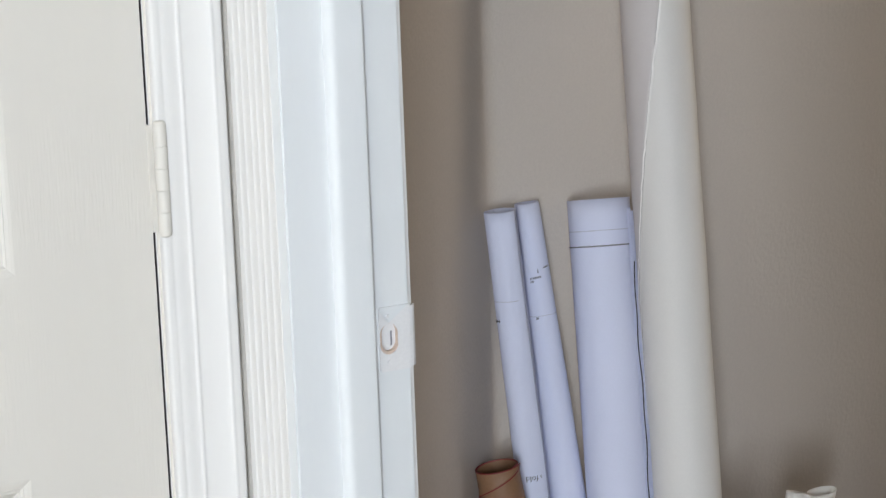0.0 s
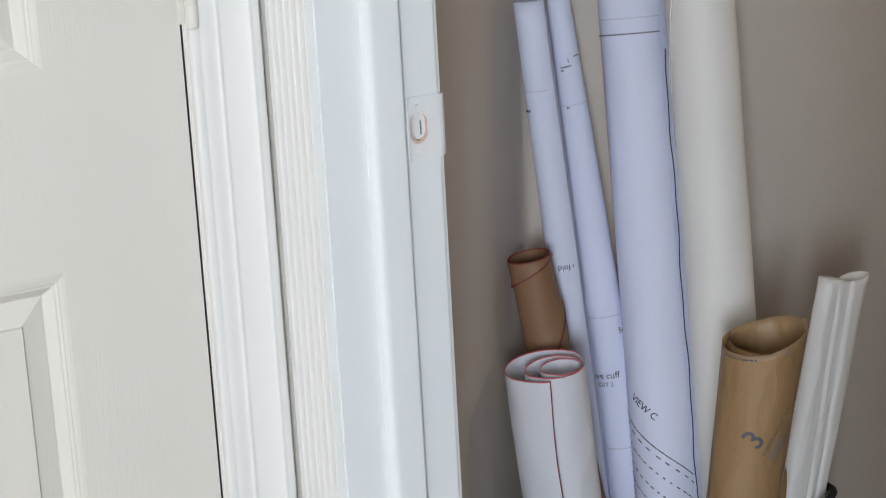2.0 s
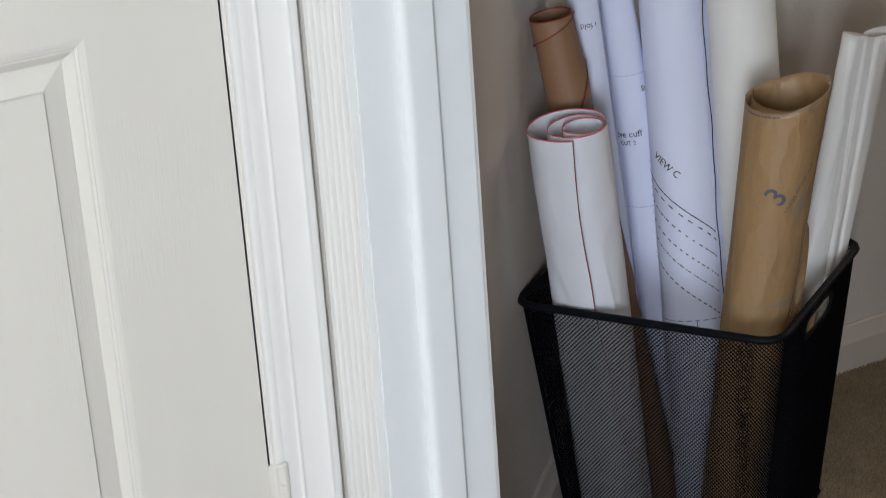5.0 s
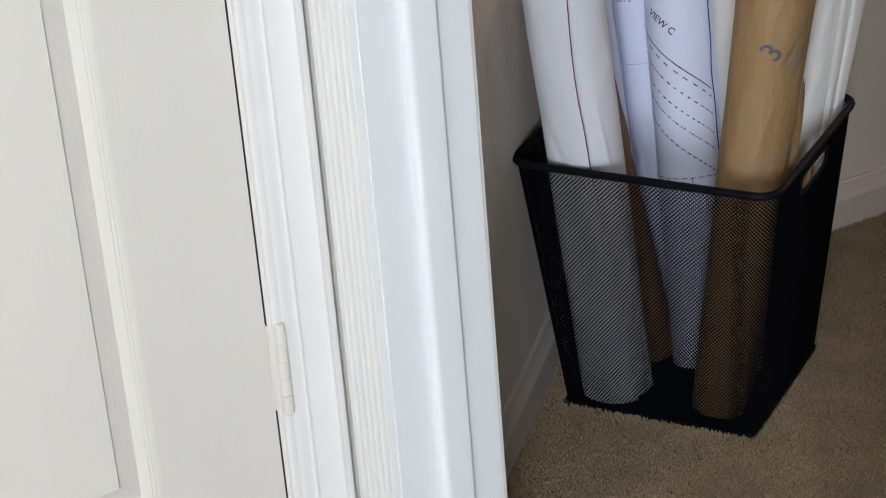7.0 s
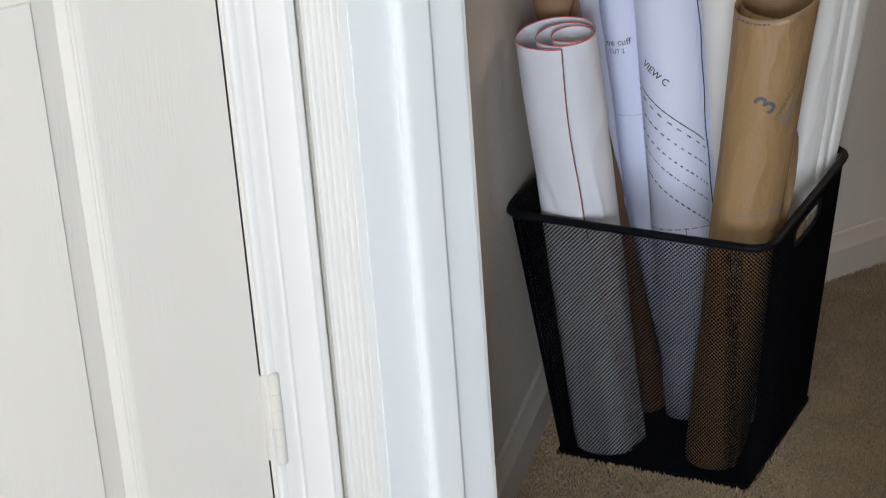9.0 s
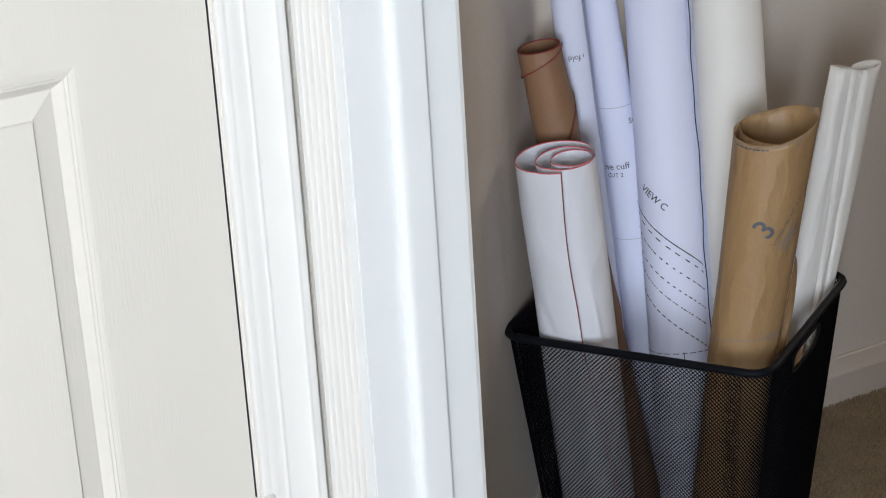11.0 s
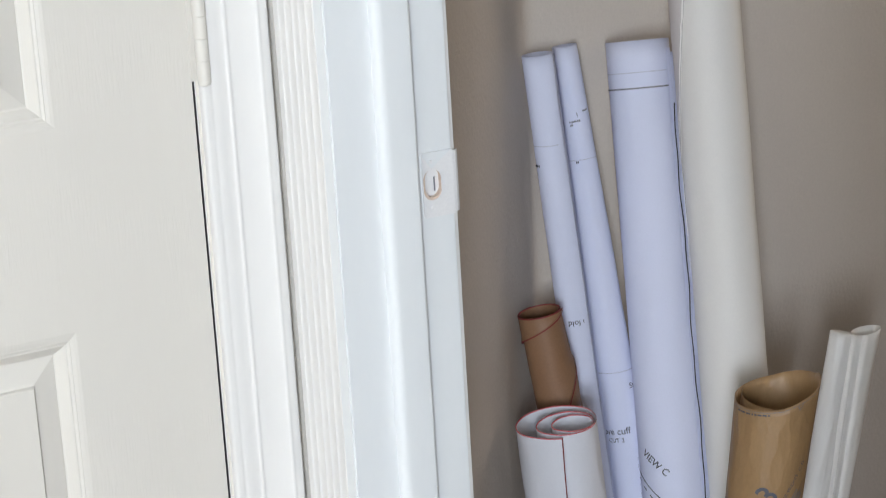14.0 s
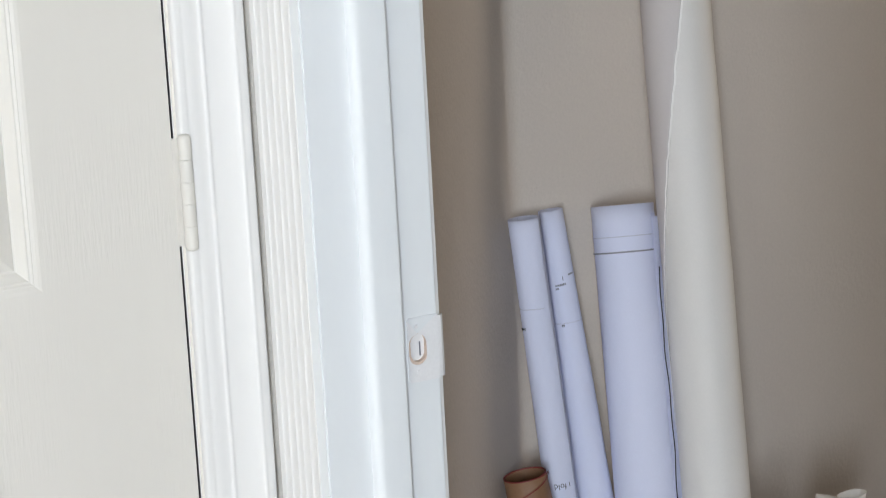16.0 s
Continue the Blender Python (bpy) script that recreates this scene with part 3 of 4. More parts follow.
for c in SLOTS:
    bm = bmesh.new()
    inner, outer = [], []
    for k in range(48):
        a = 2 * math.pi * k / 48
        ca, sa = math.cos(a), math.sin(a)
        e = (abs(ca) ** 4 + abs(sa) ** 4) ** -0.25
        for lst, g in ((inner, 0.0), (outer, 0.1)):
            zc = (SLOT_Z0 + SLOT_Z1) / 2 + e * sa * ((SLOT_Z1 - SLOT_Z0) / 2 + g * 0.055)
            p = rim_point(c + e * ca * (SLOT_W + g * 0.05), min(zc, BASKET_H))
            nrm = Vector((p.x, 0, 0)).normalized()
            lst.append((bm.verts.new(p + nrm * 0.0012), bm.verts.new(p - nrm * 0.0012)))
    for k in range(48):
        q = (k + 1) % 48
        for s in (0, 1):
            bm.faces.new((inner[k][s], inner[q][s], outer[q][s], outer[k][s]))
        bm.faces.new((inner[k][0], inner[q][0], inner[q][1], inner[k][1]))
        bm.faces.new((outer[k][0], outer[q][0], outer[q][1], outer[k][1]))
    part("handle_slot", bm, BLACK, basket, "black metal frame of the handle slot")

# ---- paper rolls ----


class Roll:
    """A roll of paper from its foot to its top. Angles are in degrees from the side that faces the hall, to the right."""

    def __init__(self, name, foot, top, r_foot, r_top, mat, label, turns=2.2, pitch=0.0016, seam=lambda h: 60.0, thick=0.0004, wobble=0.0006,
                 drift=(0.0, 0.0), flat=(1.0, 0.0), edge=None, edge_width=0.0, rim=lambda a: 0.0, lift=0.0008, hold=0.0, ripple=3.0, rings=40, power=1.0, category="paper roll", seed=0, fold=None, under=0.0, per=48):
        foot, top = Vector(foot), Vector(top)
        axis = (top - foot).normalized()
        front = Vector((0, -1, 0))
        front = (front - axis * front.dot(axis)).normalized()
        right = axis.cross(front)
        self.length, self.r0, self.r1, self.wobble, self.seed, self.ripple = (top - foot).length, r_foot, r_top, wobble, seed, ripple
        self.flat, self.drift, self.rim, self.seam, self.fold = flat, drift, rim, seam, fold
        self.m = Matrix(((right.x, -front.x, axis.x, foot.x), (right.y, -front.y, axis.y, foot.y), (right.z, -front.z, axis.z, foot.z), (0, 0, 0, 1)))
        bm = bmesh.new()
        steps = int(turns * per)
        cols = []
        marks = 2 if edge_width else 0
        hs = [k / rings for k in range(rings + 1)]
        if marks:
            hs = [k * (1 - edge_width / self.length) / rings for k in range(rings + 1)] + [1.0]
        for k in range(steps + 1):
            a = -360.0 * k / per
            shrink = pitch * max(0.0, k / per - hold) ** power
            flare = lift * max(0.0, 1 - k / (per * 0.12))
            col = []
            for h in hs:
                ang = self.seam(h) + a
                z = h * self.length + self.rim(ang) * max(0.0, (h - 0.75) / 0.25)
                o = self.at(ang, h, -shrink + flare, z)
                i_ = self.at(ang, h, -shrink + flare - thick, z)
                col.append((bm.verts.new(o), bm.verts.new(i_)))
            cols.append(col)
        last = len(hs) - 1
        for k in range(steps):
            for j in range(last):
                red = 1 if marks and j == last - 1 or k < under * per else 0
                for s in (0, 1):
                    f = bm.faces.new((cols[k][j][s], cols[k + 1][j][s], cols[k + 1][j + 1][s], cols[k][j + 1][s]))
                    f.material_index, f.smooth = red, True
            f = bm.faces.new((cols[k][last][0], cols[k + 1][last][0], cols[k + 1][last][1], cols[k][last][1]))
            f.material_index = 1 if marks else 0
            bm.faces.new((cols[k][0][0], cols[k + 1][0][0], cols[k + 1][0][1], cols[k][0][1]))
        for k in (0, steps):
            for j in range(last):
                f = bm.faces.new((cols[k][j][0], cols[k][j + 1][0], cols[k][j + 1][1], cols[k][j][1]))
                f.material_index = 1 if marks and k == 0 else 0
        me = mesh_from(name, bm, mat, (edge,) if edge else ())
        self.ob = new(name, me)
        self.ob.matrix_world = self.m
        tagged(self.ob, label, category, group="paper rolls in the basket")

    def at(self, ang, h, off, z=None):
        """The place on the outer sheet at an angle and a share h of the length, off metres further out."""
        a = radians(ang)
        r = self.r0 + (self.r1 - self.r0) * h
        n_ = noise.noise(Vector((math.cos(a) * 0.8 + self.seed * 7.3, math.sin(a) * 0.8, h * self.length * self.ripple * 3)))
        n_ += 0.5 * noise.noise(Vector((math.cos(a) * 2 + self.seed * 3.1, math.sin(a) * 2, h * self.length * self.ripple * 9)))
        r = r + self.wobble * n_ + off
        if self.fold:
            r += self.fold((ang + 180) % 360 - 180, h)
        shift = min(0.0, off)
        x, y = r * math.sin(a), -r * math.cos(a)
        fa = radians(self.flat[1])
        k = self.flat[0]
        p, q = x * math.cos(fa) + y * math.sin(fa), -x * math.sin(fa) + y * math.cos(fa)
        q *= k
        x, y = p * math.cos(fa) - q * math.sin(fa), p * math.sin(fa) + q * math.cos(fa)
        return Vector((x - shift * self.drift[0], y - shift * self.drift[1], h * self.length if z is None else z))

    def on(self, ang, z, off):
        """The place on the sheet at an angle and a height in metres, with the rim's own shape."""
        h = z / self.length
        return self.at(ang, h, off, z + self.rim(ang) * max(0.0, (h - 0.75) / 0.25))

    def ribbon(self, path, width, mat, name="printed_line", dash=None, label="", off=0.0005):
        """A line printed on the sheet. path: (angle, height in metres) pairs; dash: lengths of marks and gaps in turn."""
        pts = [(a, z) for a, z in path]
        fine, run = [], [0.0]
        for (a0, z0), (a1, z1) in zip(pts, pts[1:]):
            d = math.hypot(radians(a1 - a0) * self.r0, z1 - z0)
            k = max(1, int(d / 0.0015))
            fine += [(a0 + (a1 - a0) * t / k, z0 + (z1 - z0) * t / k) for t in range(k)]
        fine.append(pts[-1])
        bm = bmesh.new()
        pos = 0.0
        cycle = sum(dash) if dash else 1
        prev = None
        for (a0, z0), (a1, z1) in zip(fine, fine[1:]):
            dx, dz = radians(a1 - a0) * self.r0, z1 - z0
            d = math.hypot(dx, dz)
            on = True
            if dash:
                q, i = pos % cycle, 0
                while q >= dash[i]:
                    q -= dash[i]
                    i += 1
                on = i % 2 == 0
            pos += d
            if not on or d < 1e-7:
                prev = None
                continue
            nx, nz = -dz / d * width / 2, dx / d * width / 2
            ends = []
            for a, z in ((a0, z0), (a1, z1)):
                da = math.degrees(nx / self.r0)
                ends.append([(a + da, z + nz), (a - da, z - nz)])
            if prev is None:
                prev = [bm.verts.new(self.on(a, z, off)) for a, z in ends[0]]
            nxt = [bm.verts.new(self.on(a, z, off)) for a, z in ends[1]]
            bm.faces.new((prev[0], prev[1], nxt[1], nxt[0]))
            prev = nxt
        ob = part(name, bm, mat, self.ob, label)
        return tagged(ob, label or "dashes of one printed line", kind="stuff") if dash else ob

    def bars(self, ang, z, turn, rows_, mat, height=0.0022, name="printed_line"):
        """Lines of print that cannot be read: bars. rows_: (along, across, length) in metres from the place, turned by degrees."""
        bm = bmesh.new()
        ct, st = math.cos(radians(turn)), math.sin(radians(turn))
        rnd = random.Random(int(ang * 10 + z * 1000))
        for x0, y0, length in rows_:
            x = x0
            while x < x0 + length:
                w = rnd.uniform(0.7, 2.2) * height
                q = []
                for px, py in ((x, y0), (min(x + w, x0 + length), y0), (min(x + w, x0 + length), y0 + height), (x, y0 + height)):
                    ax, az = px * ct - py * st, px * st + py * ct
                    q.append(bm.verts.new(self.on(ang + math.degrees(ax / self.r0), z + az, 0.0005)))
                bm.faces.new(q)
                x += w + rnd.uniform(0.25, 0.5) * height
        return tagged(part(name, bm, mat, self.ob), "small line of print", kind="stuff")

    def text(self, words, ang, z, size, turn, mat, bold=0.0):
        """Words on the sheet, their baseline's start at the angle and height, turned by degrees."""
        data = bpy.data.curves.new("printed_words", "FONT")
        data.body, data.size, data.resolution_u, data.offset = words, size, 3, bold
        tmp = new("tmp", data)
        me = bpy.data.meshes.new_from_object(tmp.evaluated_get(bpy.context.evaluated_depsgraph_get()))
        bpy.data.objects.remove(tmp)
        bpy.data.curves.remove(data)
        bm = bmesh.new()
        bm.from_mesh(me)
        bpy.data.meshes.remove(me)
        bmesh.ops.subdivide_edges(bm, edges=[e for e in bm.edges if e.calc_length() > 0.004], cuts=1)
        bmesh.ops.triangulate(bm, faces=bm.faces)
        ct, st = math.cos(radians(turn)), math.sin(radians(turn))
        r = self.r0 + (self.r1 - self.r0) * z / self.length
        for v in bm.verts:
            ax, az = v.co.x * ct - v.co.y * st, v.co.x * st + v.co.y * ct
            v.co = self.on(ang + math.degrees(ax / r), z + az, 0.0006)
        return part("printed_words", bm, mat, self.ob)


# tall cream tube, leaning in the corner
tall = Roll("tall_paper_roll", (0.293, 2.388, 0.010), (0.2450, 2.586, 1.36), 0.0405, 0.0415, CREAM, "tall cream-white paper roll leaning on the wall", turns=2.3, pitch=0.0022,
            seam=lambda h: max(-100.0, 5 - 250 * (1 - h) * 1.36 + 250 * 0.225), wobble=0.0006, thick=0.0006, lift=-0.0010, seed=1, edge=INNER_SHEET, under=0.45)

rnd = random.Random(3)
tall.ribbon([(tall.seam(h / 160) - 0.8 + rnd.uniform(-1.0, 1.0), h / 160 * tall.length) for h in range(88, 161)], 0.0022, TISSUE, name="sheet_edge", label="white torn edge of the outer sheet", off=0.0008)

# wide plotter roll with a pattern sheet
wide = Roll("plotter_roll", (0.213, 2.386, 0.010), (0.1823, 2.558, 0.908), 0.0372, 0.0365, PLOT, "wide roll of bluish-white plotted pattern sheet", turns=3.4, pitch=0.0016,
            seam=lambda h: 86.0 + 4 * math.sin(9 * h), wobble=0.0005, lift=0.0015, seed=2)
L = wide.length
wide.ribbon([(-110, L - 0.0545), (84, L - 0.0545)], 0.0016, GREY_INK)
wide.ribbon([(-110, L - 0.0365), (84, L - 0.0365)], 0.0007, PALE_INK_AND_SHADE)


def loose_strip(x0, x1, z0, z1, mat, name, label):
    """A lengthwise piece of the free edge that stands off the roll, x0 to x1 from its axis."""
    bm = bmesh.new()
    rows_ = []
    for k in range(121):
        z = z0 + (z1 - z0) * k / 120
        wave = 0.0008 * math.sin(z * 31) + 0.0005 * math.sin(z * 83)
        rows_.append([bm.verts.new((x + (wave if x > 0.034 else 0.0) - 0.0007 * z / L, -0.0180 - 0.13 * (x - 0.0327), z)) for x in (x0, (x0 + x1) / 2, x1)])
    for lo, hi in zip(rows_, rows_[1:]):
        for j in (0, 1):
            bm.faces.new((lo[j], lo[j + 1], hi[j + 1], hi[j])).smooth = True
    bmesh.ops.solidify(bm, geom=bm.faces, thickness=0.0003)
    return part(name, bm, mat, wide.ob, label)


loose_strip(0.0322, 0.0360, 0.03, L - 0.012, PLOT, "sheet_edge", "loose free edge of the outer sheet")
# narrow strip along the free edge, in the dark colour of the ink
loose_strip(0.0360, 0.0373, 0.03, L - 0.075, INK, "printed_line", "narrow dark line along the free edge")
loose_strip(0.0360, 0.0373, L - 0.075, L - 0.012, PLOT, "sheet_edge", "loose free edge of the outer sheet")
loose_strip(0.0373, 0.0485, 0.03, L - 0.016, PLOT, "sheet_edge", "loose free edge of the outer sheet")
wide.text("VIEW C", -60, 0.4365, 0.0118, -41.5, INK, 0.0001)


def size_line(z0, sag, dash, width=0.0014):
    """One of the cutting lines for the sizes: they fall to the right and flatten."""
    wide.ribbon([(a, z0 - 0.00052 * (a + 46) + sag * ((a - 10) / 75) ** 2) for a in range(-100, 85, 4)], width, INK, dash=dash)


size_line(0.3935, 0.003, None, 0.0013)
size_line(0.3840, 0.003, (0.007, 0.0075))
size_line(0.3630, 0.003, (0.0048, 0.0022, 0.0009, 0.0022))
size_line(0.3400, 0.003, (0.0011, 0.0010), 0.0014)
size_line(0.3200, 0.003, (0.0044, 0.0018, 0.0009, 0.0018, 0.0009, 0.0018))
size_line(0.2925, 0.003, (0.0056, 0.0028))
wide.ribbon([(-100, 0.2395), (-46, 0.238), (4, 0.2382), (36, 0.2375), (94, 0.2330)], 0.0009, INK, dash=(0.0075, 0.003))
wide.ribbon([(3.3, 0.238), (3.3, 0.228)], 0.0009, INK)
wide.ribbon([(5, 0.165), (6, 0.11), (2, 0.05)], 0.0007, GREY_INK)
wide.ribbon([(-70, 0.1), (-20, 0.098), (30, 0.099), (70, 0.1)], 0.0008, GREY_INK)

# two slim rolls side by side
slim = Roll("slim_paper_roll", (0.144, 2.452, 0.010), (0.0660, 2.478, 0.9135), 0.0180, 0.0192, PLOT, "slim roll of bluish-white plotted pattern sheet", turns=2.6, pitch=0.0014,
            seam=lambda h: 62.0 + 8 * math.sin(5 * h), wobble=0.0007, lift=0.0016, seed=3)
slim.ribbon([(-100, 0.8055), (58, 0.8045)], 0.0006, PALE_INK_AND_SHADE)
slim.bars(-88, 0.7800, 4, [(0, 0, 0.012)], INK, 0.0028)
slim.text("n fold", 46, 0.5985, 0.0096, 180, INK)
slim_two = Roll("slim_paper_roll", (0.197, 2.474, 0.010), (0.0985, 2.527, 0.9125), 0.0330, 0.0148, PLOT, "slim tapering roll of bluish-white plotted pattern sheet", turns=2.4, pitch=0.0014,
                seam=lambda h: -64.0, wobble=0.0007, lift=0.001, seed=4)
slim_two.bars(4, 0.8280, 0, [(0, 0, 0.0014)], INK, 0.005)
slim_two.bars(-30, 0.8215, 3, [(0, 0, 0.026), (0, -0.0036, 0.008)], GREY_INK, 0.0022)
slim_two.bars(30, 0.8330, 3, [(0, 0, 0.014)], GREY_INK, 0.0018)
slim_two.ribbon([(-60, 0.778), (90, 0.779)], 0.0005, PALE_INK_AND_SHADE)
slim_two.bars(-26, 0.7745, 3, [(0, 0, 0.006)], INK, 0.0026)
slim_two.ribbon([(-60, 0.5235), (95, 0.523)], 0.0007, PALE_INK_AND_SHADE)
slim_two.ribbon([(-60, 0.3612), (95, 0.360)], 0.0007, PALE_INK_AND_SHADE)
slim_two.text("Str", 33, 0.5010, 0.0098, 0, INK)
slim_two.bars(62, 0.5125, 0, [(0, 0, 0.004)], GREY_INK, 0.0022)
slim_two.text("eve cuff", -68, 0.4480, 0.0112, 1, INK)
slim_two.text("CUT 2", -54, 0.4385, 0.0074, 1, INK)

# brown tube with a red edge
TUBE_LENGTH = 0.6310
tube = Roll("brown_paper_tube", (0.154, 2.415, 0.010), (0.0518, 2.412, 0.6325), 0.0305, 0.0255, KRAFT_DARK, "narrow brown kraft paper roll with dark red edges", turns=2.1, pitch=0.0013,
            seam=lambda h: 84.0 - 5500 * min(0.066, (1 - h) * TUBE_LENGTH) - 1300 * max(0.0, (1 - h) * TUBE_LENGTH - 0.066), wobble=0.0004, edge=DARK_RED, edge_width=0.0012, lift=0.0012, rings=240, seed=5,
            fold=lambda a, h: 0.0022 * math.exp(-((a - 80) / 26) ** 2) * math.exp(-(((1 - h) * TUBE_LENGTH - 0.084) / 0.016) ** 2))
tube.ribbon([(tube.seam(1 - k / 900) - 1.0, (1 - k / 900) * tube.length - 0.0008) for k in range(0, 210)], 0.0015, DARK_RED, name="sheet_edge", label="dark red edge of the sheet", off=0.0015)

# white roll with red-marked edges
red_roll = Roll("white_paper_roll", (0.1055, 2.337, 0.010), (0.0623, 2.309, 0.537), 0.0425, 0.0450, WHITE, "white pattern paper roll with red-marked edges", turns=2.75, pitch=0.0170, power=0.55,
                seam=lambda h: 16.0 - 10 * h + 4 * math.sin(6 * h) + 1.5 * math.sin(13 * h) - 2 * math.exp(-((h - 0.74) / 0.14) ** 2) - 4 * math.exp(-((h - 0.58) / 0.08) ** 2) + 30 * max(0.0, 0.5 - h), wobble=0.0011, thick=0.0004, drift=(0.80, -0.30), hold=0.7, edge=RED_INK, edge_width=0.0011, lift=0.0020, ripple=2.5, rings=110, per=120, seed=6,
                fold=lambda a, h: 0.0024 * min(1.0, max(0.0, (0.76 - h) / 0.10)) * math.exp(-((a - 20 - 75 * (0.74 - h)) / 5.5) ** 2) - 0.0022 * math.exp(-((a + 30) / 26) ** 2) - 0.0016 * math.exp(-((a + 52 - 260 * (0.66 - h)) / 9) ** 2) * math.exp(-((h - 0.65) / 0.05) ** 2)
                - 0.0012 * math.exp(-((a - 10 + 160 * (0.93 - h)) / 10) ** 2) * math.exp(-((h - 0.88) / 0.07) ** 2))
red_roll.ribbon([(red_roll.seam(h / 60) - 0.6, h / 60 * red_roll.length) for h in range(14, 61)], 0.0011, DARK_RED, name="sheet_edge", label="dark red edge of the sheet", off=0.0025)

# grey line for the outer sheet's lower edge, its shadow painted in
red_roll.ribbon([(red_roll.seam(0.23) - 3 * k, 0.120 + 0.0011 * k + 0.00008 * k * k) for k in range(0, 22)], 0.0007, PALE_INK_AND_SHADE, name="sheet_edge", label="lower edge of the outer sheet with its shadow drawn grey", off=0.0008)

red_roll.ribbon([(34 + 26 * math.sin(k / 7) - 0.5 * k, 0.128 - 0.0075 * k) for k in range(0, 17)], 0.0011, DARK_RED, name="sheet_edge", label="dark red edge of an inner sheet", off=0.0008)

# brown kraft pattern roll
kraft = Roll("kraft_paper_roll", (0.2195, 2.272, 0.010), (0.303, 2.290, 0.577), 0.0310, 0.0445, KRAFT, "brown kraft pattern paper roll with grey print", turns=1.03, pitch=0.0035, per=108,
             seam=lambda h: -108.0, wobble=0.0009, thick=0.0004, lift=0.0004,
             hold=0.8, rim=lambda a: -0.0125 + 0.0115 * math.sin(radians(a)) + 0.0085 * max(0.0, math.sin(radians(a))) - 0.0055 * math.cos(radians(a)) + 0.004 * max(0.0, math.cos(radians(a - 96))) ** 60, ripple=2.5, rings=60, seed=7,
             fold=lambda a, h: 0.0011 * math.sin(radians(3 * a + 260 * h)) * math.exp(-((h - 0.72) / 0.2) ** 2) * max(0.0, 1 - h) + 0.0007 * math.sin(radians(7 * a - 500 * h)) * (1 - h) * h)
L = kraft.length
kraft.ribbon([(a, L - 0.0028) for a in range(-84, 100, 6)], 0.0007, GREY_INK)
kraft.bars(-70, L - 0.0075, 0, [(0, 0, 0.03)], BLUE_INK, 0.0022)
kraft.ribbon([(22, L - 0.004), (26, L - 0.010), (30, L - 0.004)], 0.0007, GREY_INK)
bm = bmesh.new()
rows_ = []
for k in range(19):
    f = k / 18
    a = -112 + 118 * f
    rows_.append([bm.verts.new(kraft.on(a, L - 0.08 * (1 - j / 6) + (0.0110 - 0.0130 * f ** 1.5) * j / 6, -0.0012 - (0.0055 * (1 - f) + 0.0015) * j / 6)) for j in range(7)])
for lo, hi in zip(rows_, rows_[1:]):
    for j in range(6):
        bm.faces.new((lo[j], hi[j], hi[j + 1], lo[j + 1])).smooth = True
bmesh.ops.solidify(bm, geom=bm.faces, thickness=0.0004)
part("inner_flap", bm, KRAFT, kraft.ob, "torn inner flap of kraft paper")
bm = bmesh.new()
rows_ = []
for k in range(19):
    f = k / 18
    p = kraft.on(74, 0.27 + 0.15 * f, 0.0004)
    out = 0.0005 + 0.0085 * math.sin(math.pi * f) ** 0.6
    rows_.append([bm.verts.new(p), bm.verts.new(p + Vector((out * 0.6, -0.0004, 0))), bm.verts.new(p + Vector((out, 0.001, 0)))])
for lo, hi in zip(rows_, rows_[1:]):
    for j in (0, 1):
        bm.faces.new((lo[j], lo[j + 1], hi[j + 1], hi[j])).smooth = True
bmesh.ops.solidify(bm, geom=bm.faces, thickness=0.0004)
part("torn_edge", bm, KRAFT, kraft.ob, "torn brown edge of the kraft sheet")
bm = bmesh.new()
rows_ = []
for k in range(25):
    z = 0.012 + 0.30 * k / 24
    p = kraft.on(58, z, 0.0006)
    out = 0.010 + 0.024 * k / 24 + 0.0012 * math.sin(k * 0.9)
    rows_.append([bm.verts.new(p + Vector((out * f, 0.010 * f + 0.012 * f * f, 0))) for f in (0, 0.33, 0.67, 1.0)])
for lo, hi in zip(rows_, rows_[1:]):
    for j in range(3):
        bm.faces.new((lo[j], lo[j + 1], hi[j + 1], hi[j])).smooth = True
bmesh.ops.solidify(bm, geom=bm.faces, thickness=0.0004)
part("loose_sheet", bm, KRAFT, kraft.ob, "loose free edge of the kraft sheet")
kraft.text("3", 1.0, 0.447, 0.036, 54, BLUE_INK, 0.0004)
kraft.text("LOWER FRONT  C D", 15, 0.4399, 0.0066, 64.8, BLUE_INK)
kraft.bars(19.5, 0.4370, 64.8, [(0, -0.0012 - 0.0031 * k, 0.030 - 0.003 * (k % 2)) for k in range(4)], GREY_INK, 0.0014)
kraft.bars(55, 0.4150, 66, [(0, 0, 0.016), (0, -0.003, 0.012)], GREY_INK, 0.0016)
kraft.ribbon([(-86, 0.3105), (-72, 0.3134), (-32, 0.3217), (-2, 0.3259), (22, 0.3274), (65, 0.3266), (90, 0.325)], 0.0008, GREY_INK)
kraft.bars(17, 0.3292, 2, [(0, 0, 0.034), (0.004, 0.003, 0.030)], GREY_INK, 0.0013)

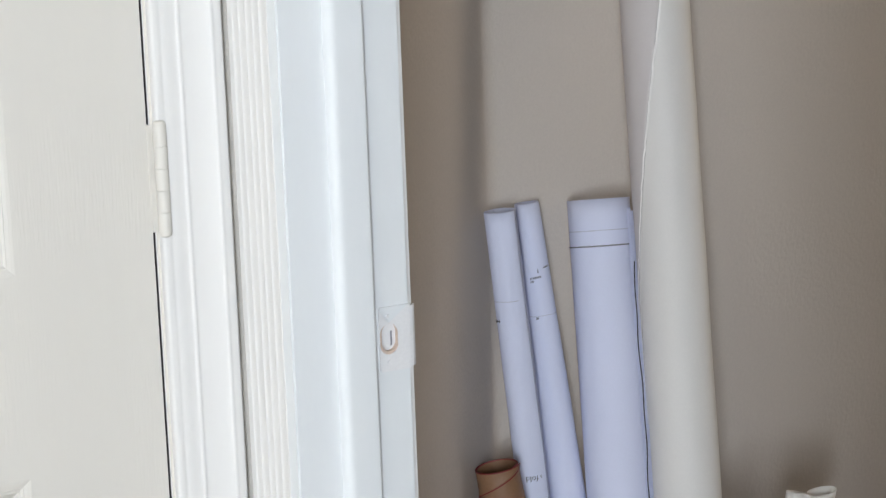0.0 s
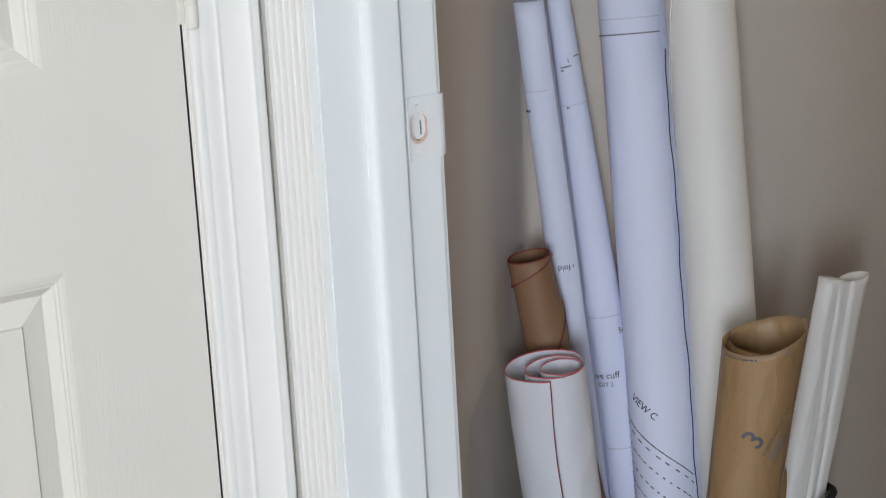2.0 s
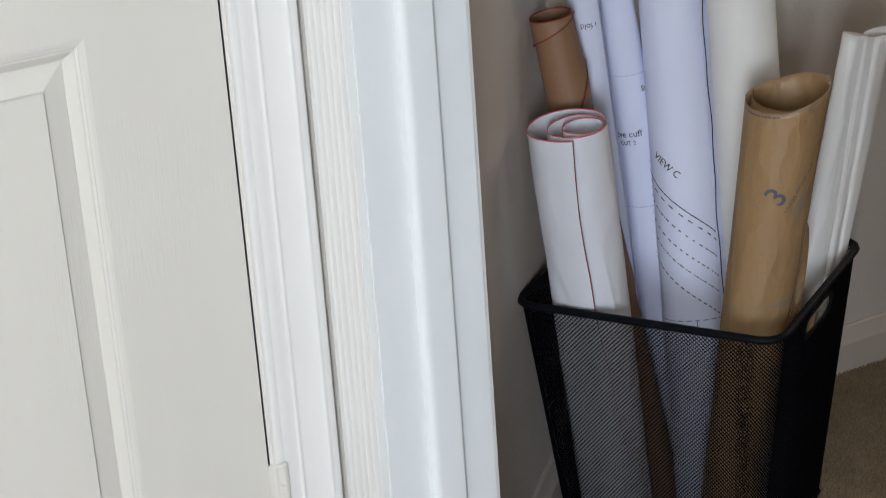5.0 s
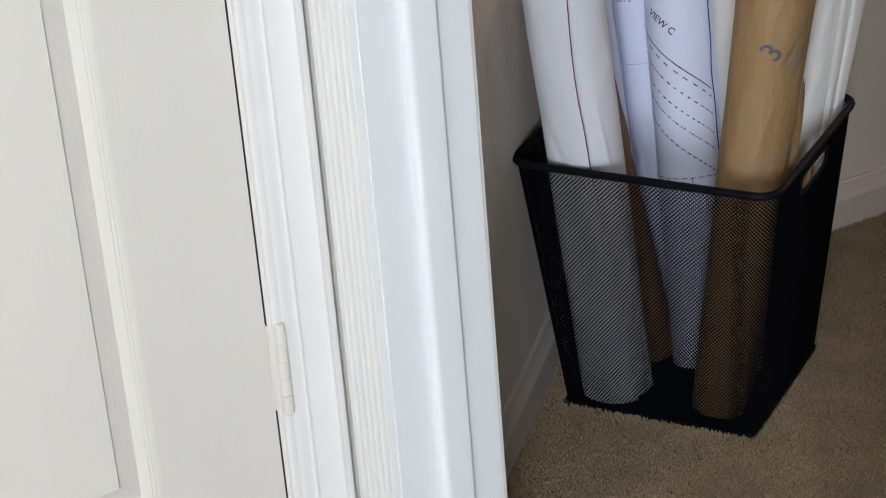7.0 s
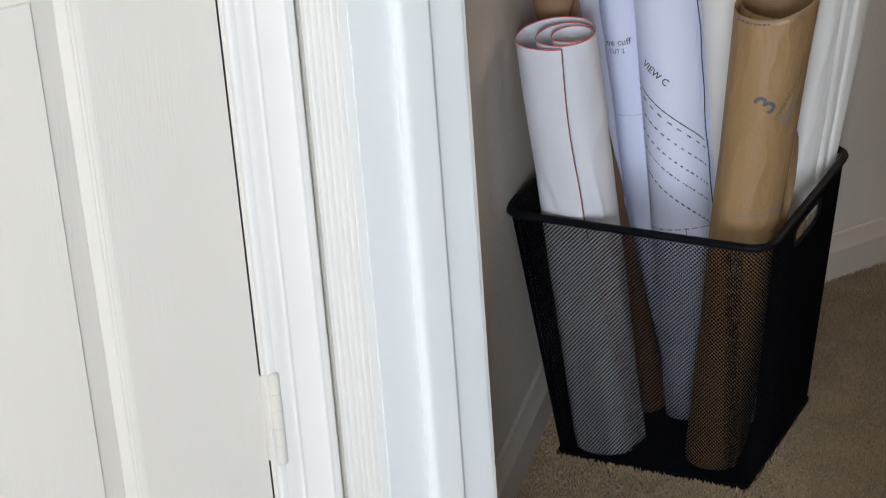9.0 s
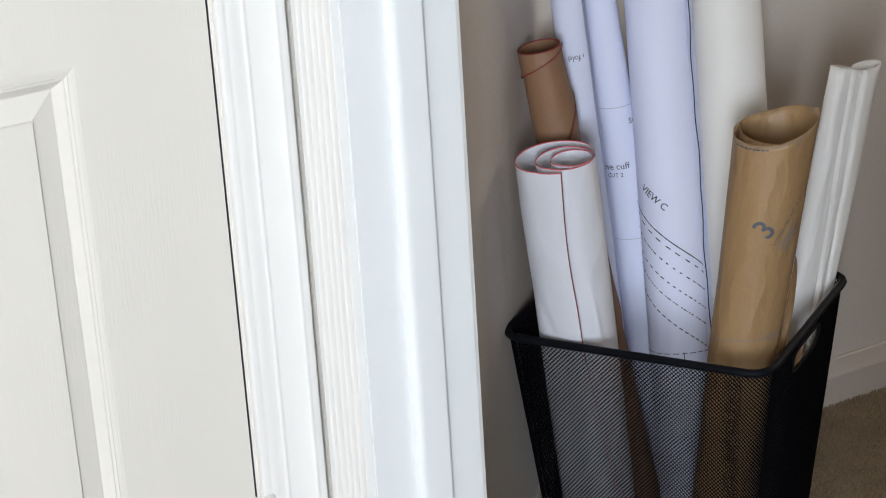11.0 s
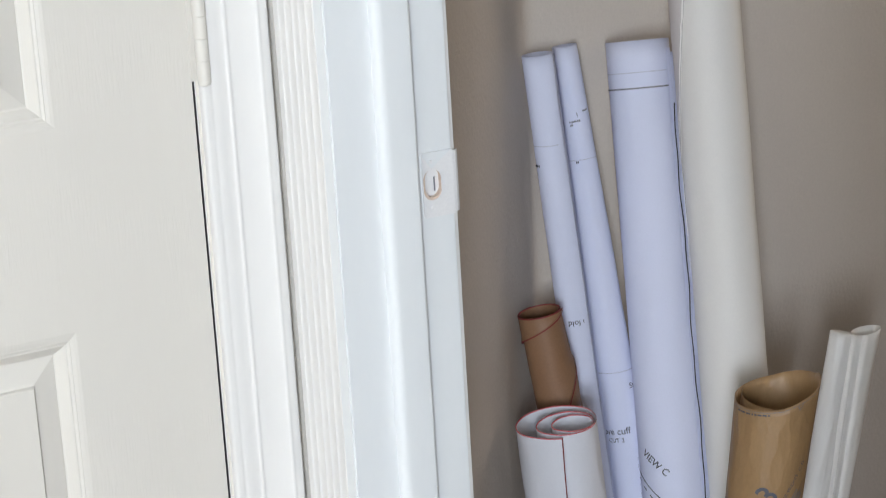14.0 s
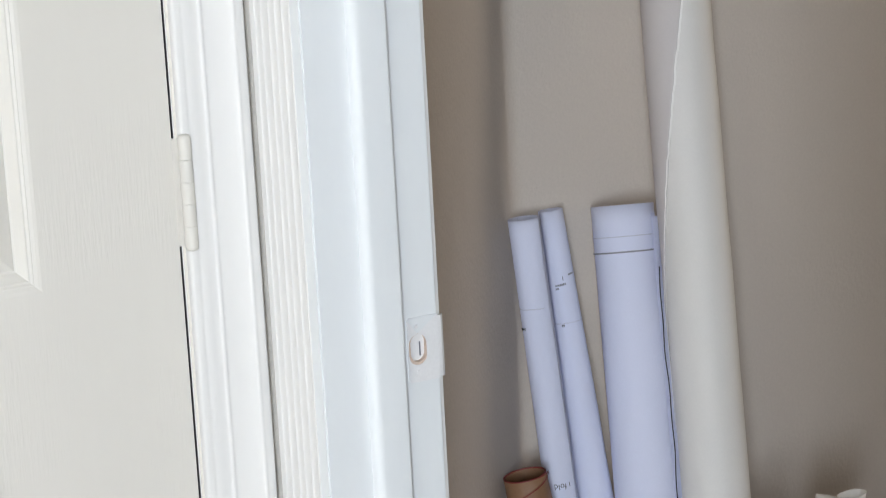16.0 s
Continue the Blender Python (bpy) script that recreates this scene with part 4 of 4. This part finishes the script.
# two rolls of white tissue
tissue = Roll("tissue_roll", (0.279, 2.357, 0.010), (0.4005, 2.455, 0.5745), 0.0190, 0.0158, TISSUE, "narrow roll of creased white tissue paper", turns=2.0, pitch=0.0022,
              per=96, seam=lambda h: 70.0, wobble=0.0006, thick=0.0003, flat=(0.85, 20), ripple=6, rings=60, seed=8)
tissue_two = Roll("tissue_roll", (0.305, 2.365, 0.010), (0.4285, 2.462, 0.570), 0.0145, 0.0195, TISSUE, "flattened roll of creased white tissue paper", turns=1.7, pitch=0.003,
                  per=96, seam=lambda h: 20.0 - 50 * h, wobble=0.0010, thick=0.0003, flat=(0.7, 30), lift=0.004, rim=lambda a: 0.003 + 0.005 * math.sin(radians(a)) - 0.004 * math.cos(radians(a)), ripple=3, rings=60, seed=9,
                  fold=lambda a, h: 0.0036 * math.exp(-((a - 28 + 70 * h) / 10) ** 2) - 0.0034 * math.exp(-((a - 52 + 70 * h) / 13) ** 2) + 0.0020 * math.exp(-((a + 62 - 20 * h) / 9) ** 2))

tissue.ribbon([(tissue.seam(1) - 12, h * tissue.length / 40) for h in range(0, 40)], 0.005, TISSUE, name="free_edge", label="free edge of the tissue", off=0.0022)

tissue_two.ribbon([(24 - 70 * h / 40, h * tissue_two.length / 40) for h in range(0, 41)], 0.0042, TISSUE, name="free_edge", label="bright folded edge of the tissue", off=0.0040)

# ---- carpet pile ----
rng = np.random.default_rng(4)
STEP = 0.0027
gx, gy = np.meshgrid(np.arange(-0.10, 0.74, STEP), np.arange(2.00, 2.92, STEP))
px, py = (gx + rng.uniform(-0.5, 0.5, gx.shape) * STEP).ravel(), (gy + rng.uniform(-0.5, 0.5, gy.shape) * STEP).ravel()
inv = np.array(HOUSE.inverted())
hx, hy = inv[0, 0] * px + inv[0, 1] * py + inv[0, 3], inv[1, 0] * px + inv[1, 1] * py + inv[1, 3]
keep = (hx > B1) & (hy < D_Y - 0.012) & ((hx - C_X) - (hy - C_Y) > 0.018)
binv = np.array(BASKET.inverted())
bx, by = binv[0, 0] * px + binv[0, 1] * py + binv[0, 3], binv[1, 0] * px + binv[1, 1] * py + binv[1, 3]
keep &= ~((np.abs(bx) < BOT_W / 2 + 0.0045) & (np.abs(by) < BOT_D / 2 + 0.0045))
px, py = px[keep], py[keep]
k = len(px)
height, rad, turn = rng.uniform(0.0042, 0.0064, k), rng.uniform(0.0012, 0.0019, k), rng.uniform(0, 6.28, k)
lean_x, lean_y = rng.normal(0, 0.0016, k), rng.normal(0, 0.0016, k)
pts = np.zeros((k, 8, 3))
for c in range(4):
    a = turn + c * math.pi / 2
    pts[:, c] = np.stack([px + rad * np.cos(a), py + rad * np.sin(a), np.full(k, -0.0005)], 1)
    pts[:, c + 4] = np.stack([px + lean_x + 0.55 * rad * np.cos(a + 0.4), py + lean_y + 0.55 * rad * np.sin(a + 0.4), height + rng.uniform(-0.0006, 0.0006, k)], 1)
base = np.arange(k)[:, None] * 8
quads = np.concatenate([base + np.array([[c, (c + 1) % 4, (c + 1) % 4 + 4, c + 4]]) for c in range(4)] + [base + np.array([[4, 5, 6, 7]])])
me = bpy.data.meshes.new("carpet_pile")
me.from_pydata(pts.reshape(-1, 3).tolist(), [], quads.tolist())
me.materials.append(PILE)
tagged(new("carpet_pile", me), "short beige-brown loop pile of the carpet", "carpet", kind="stuff")
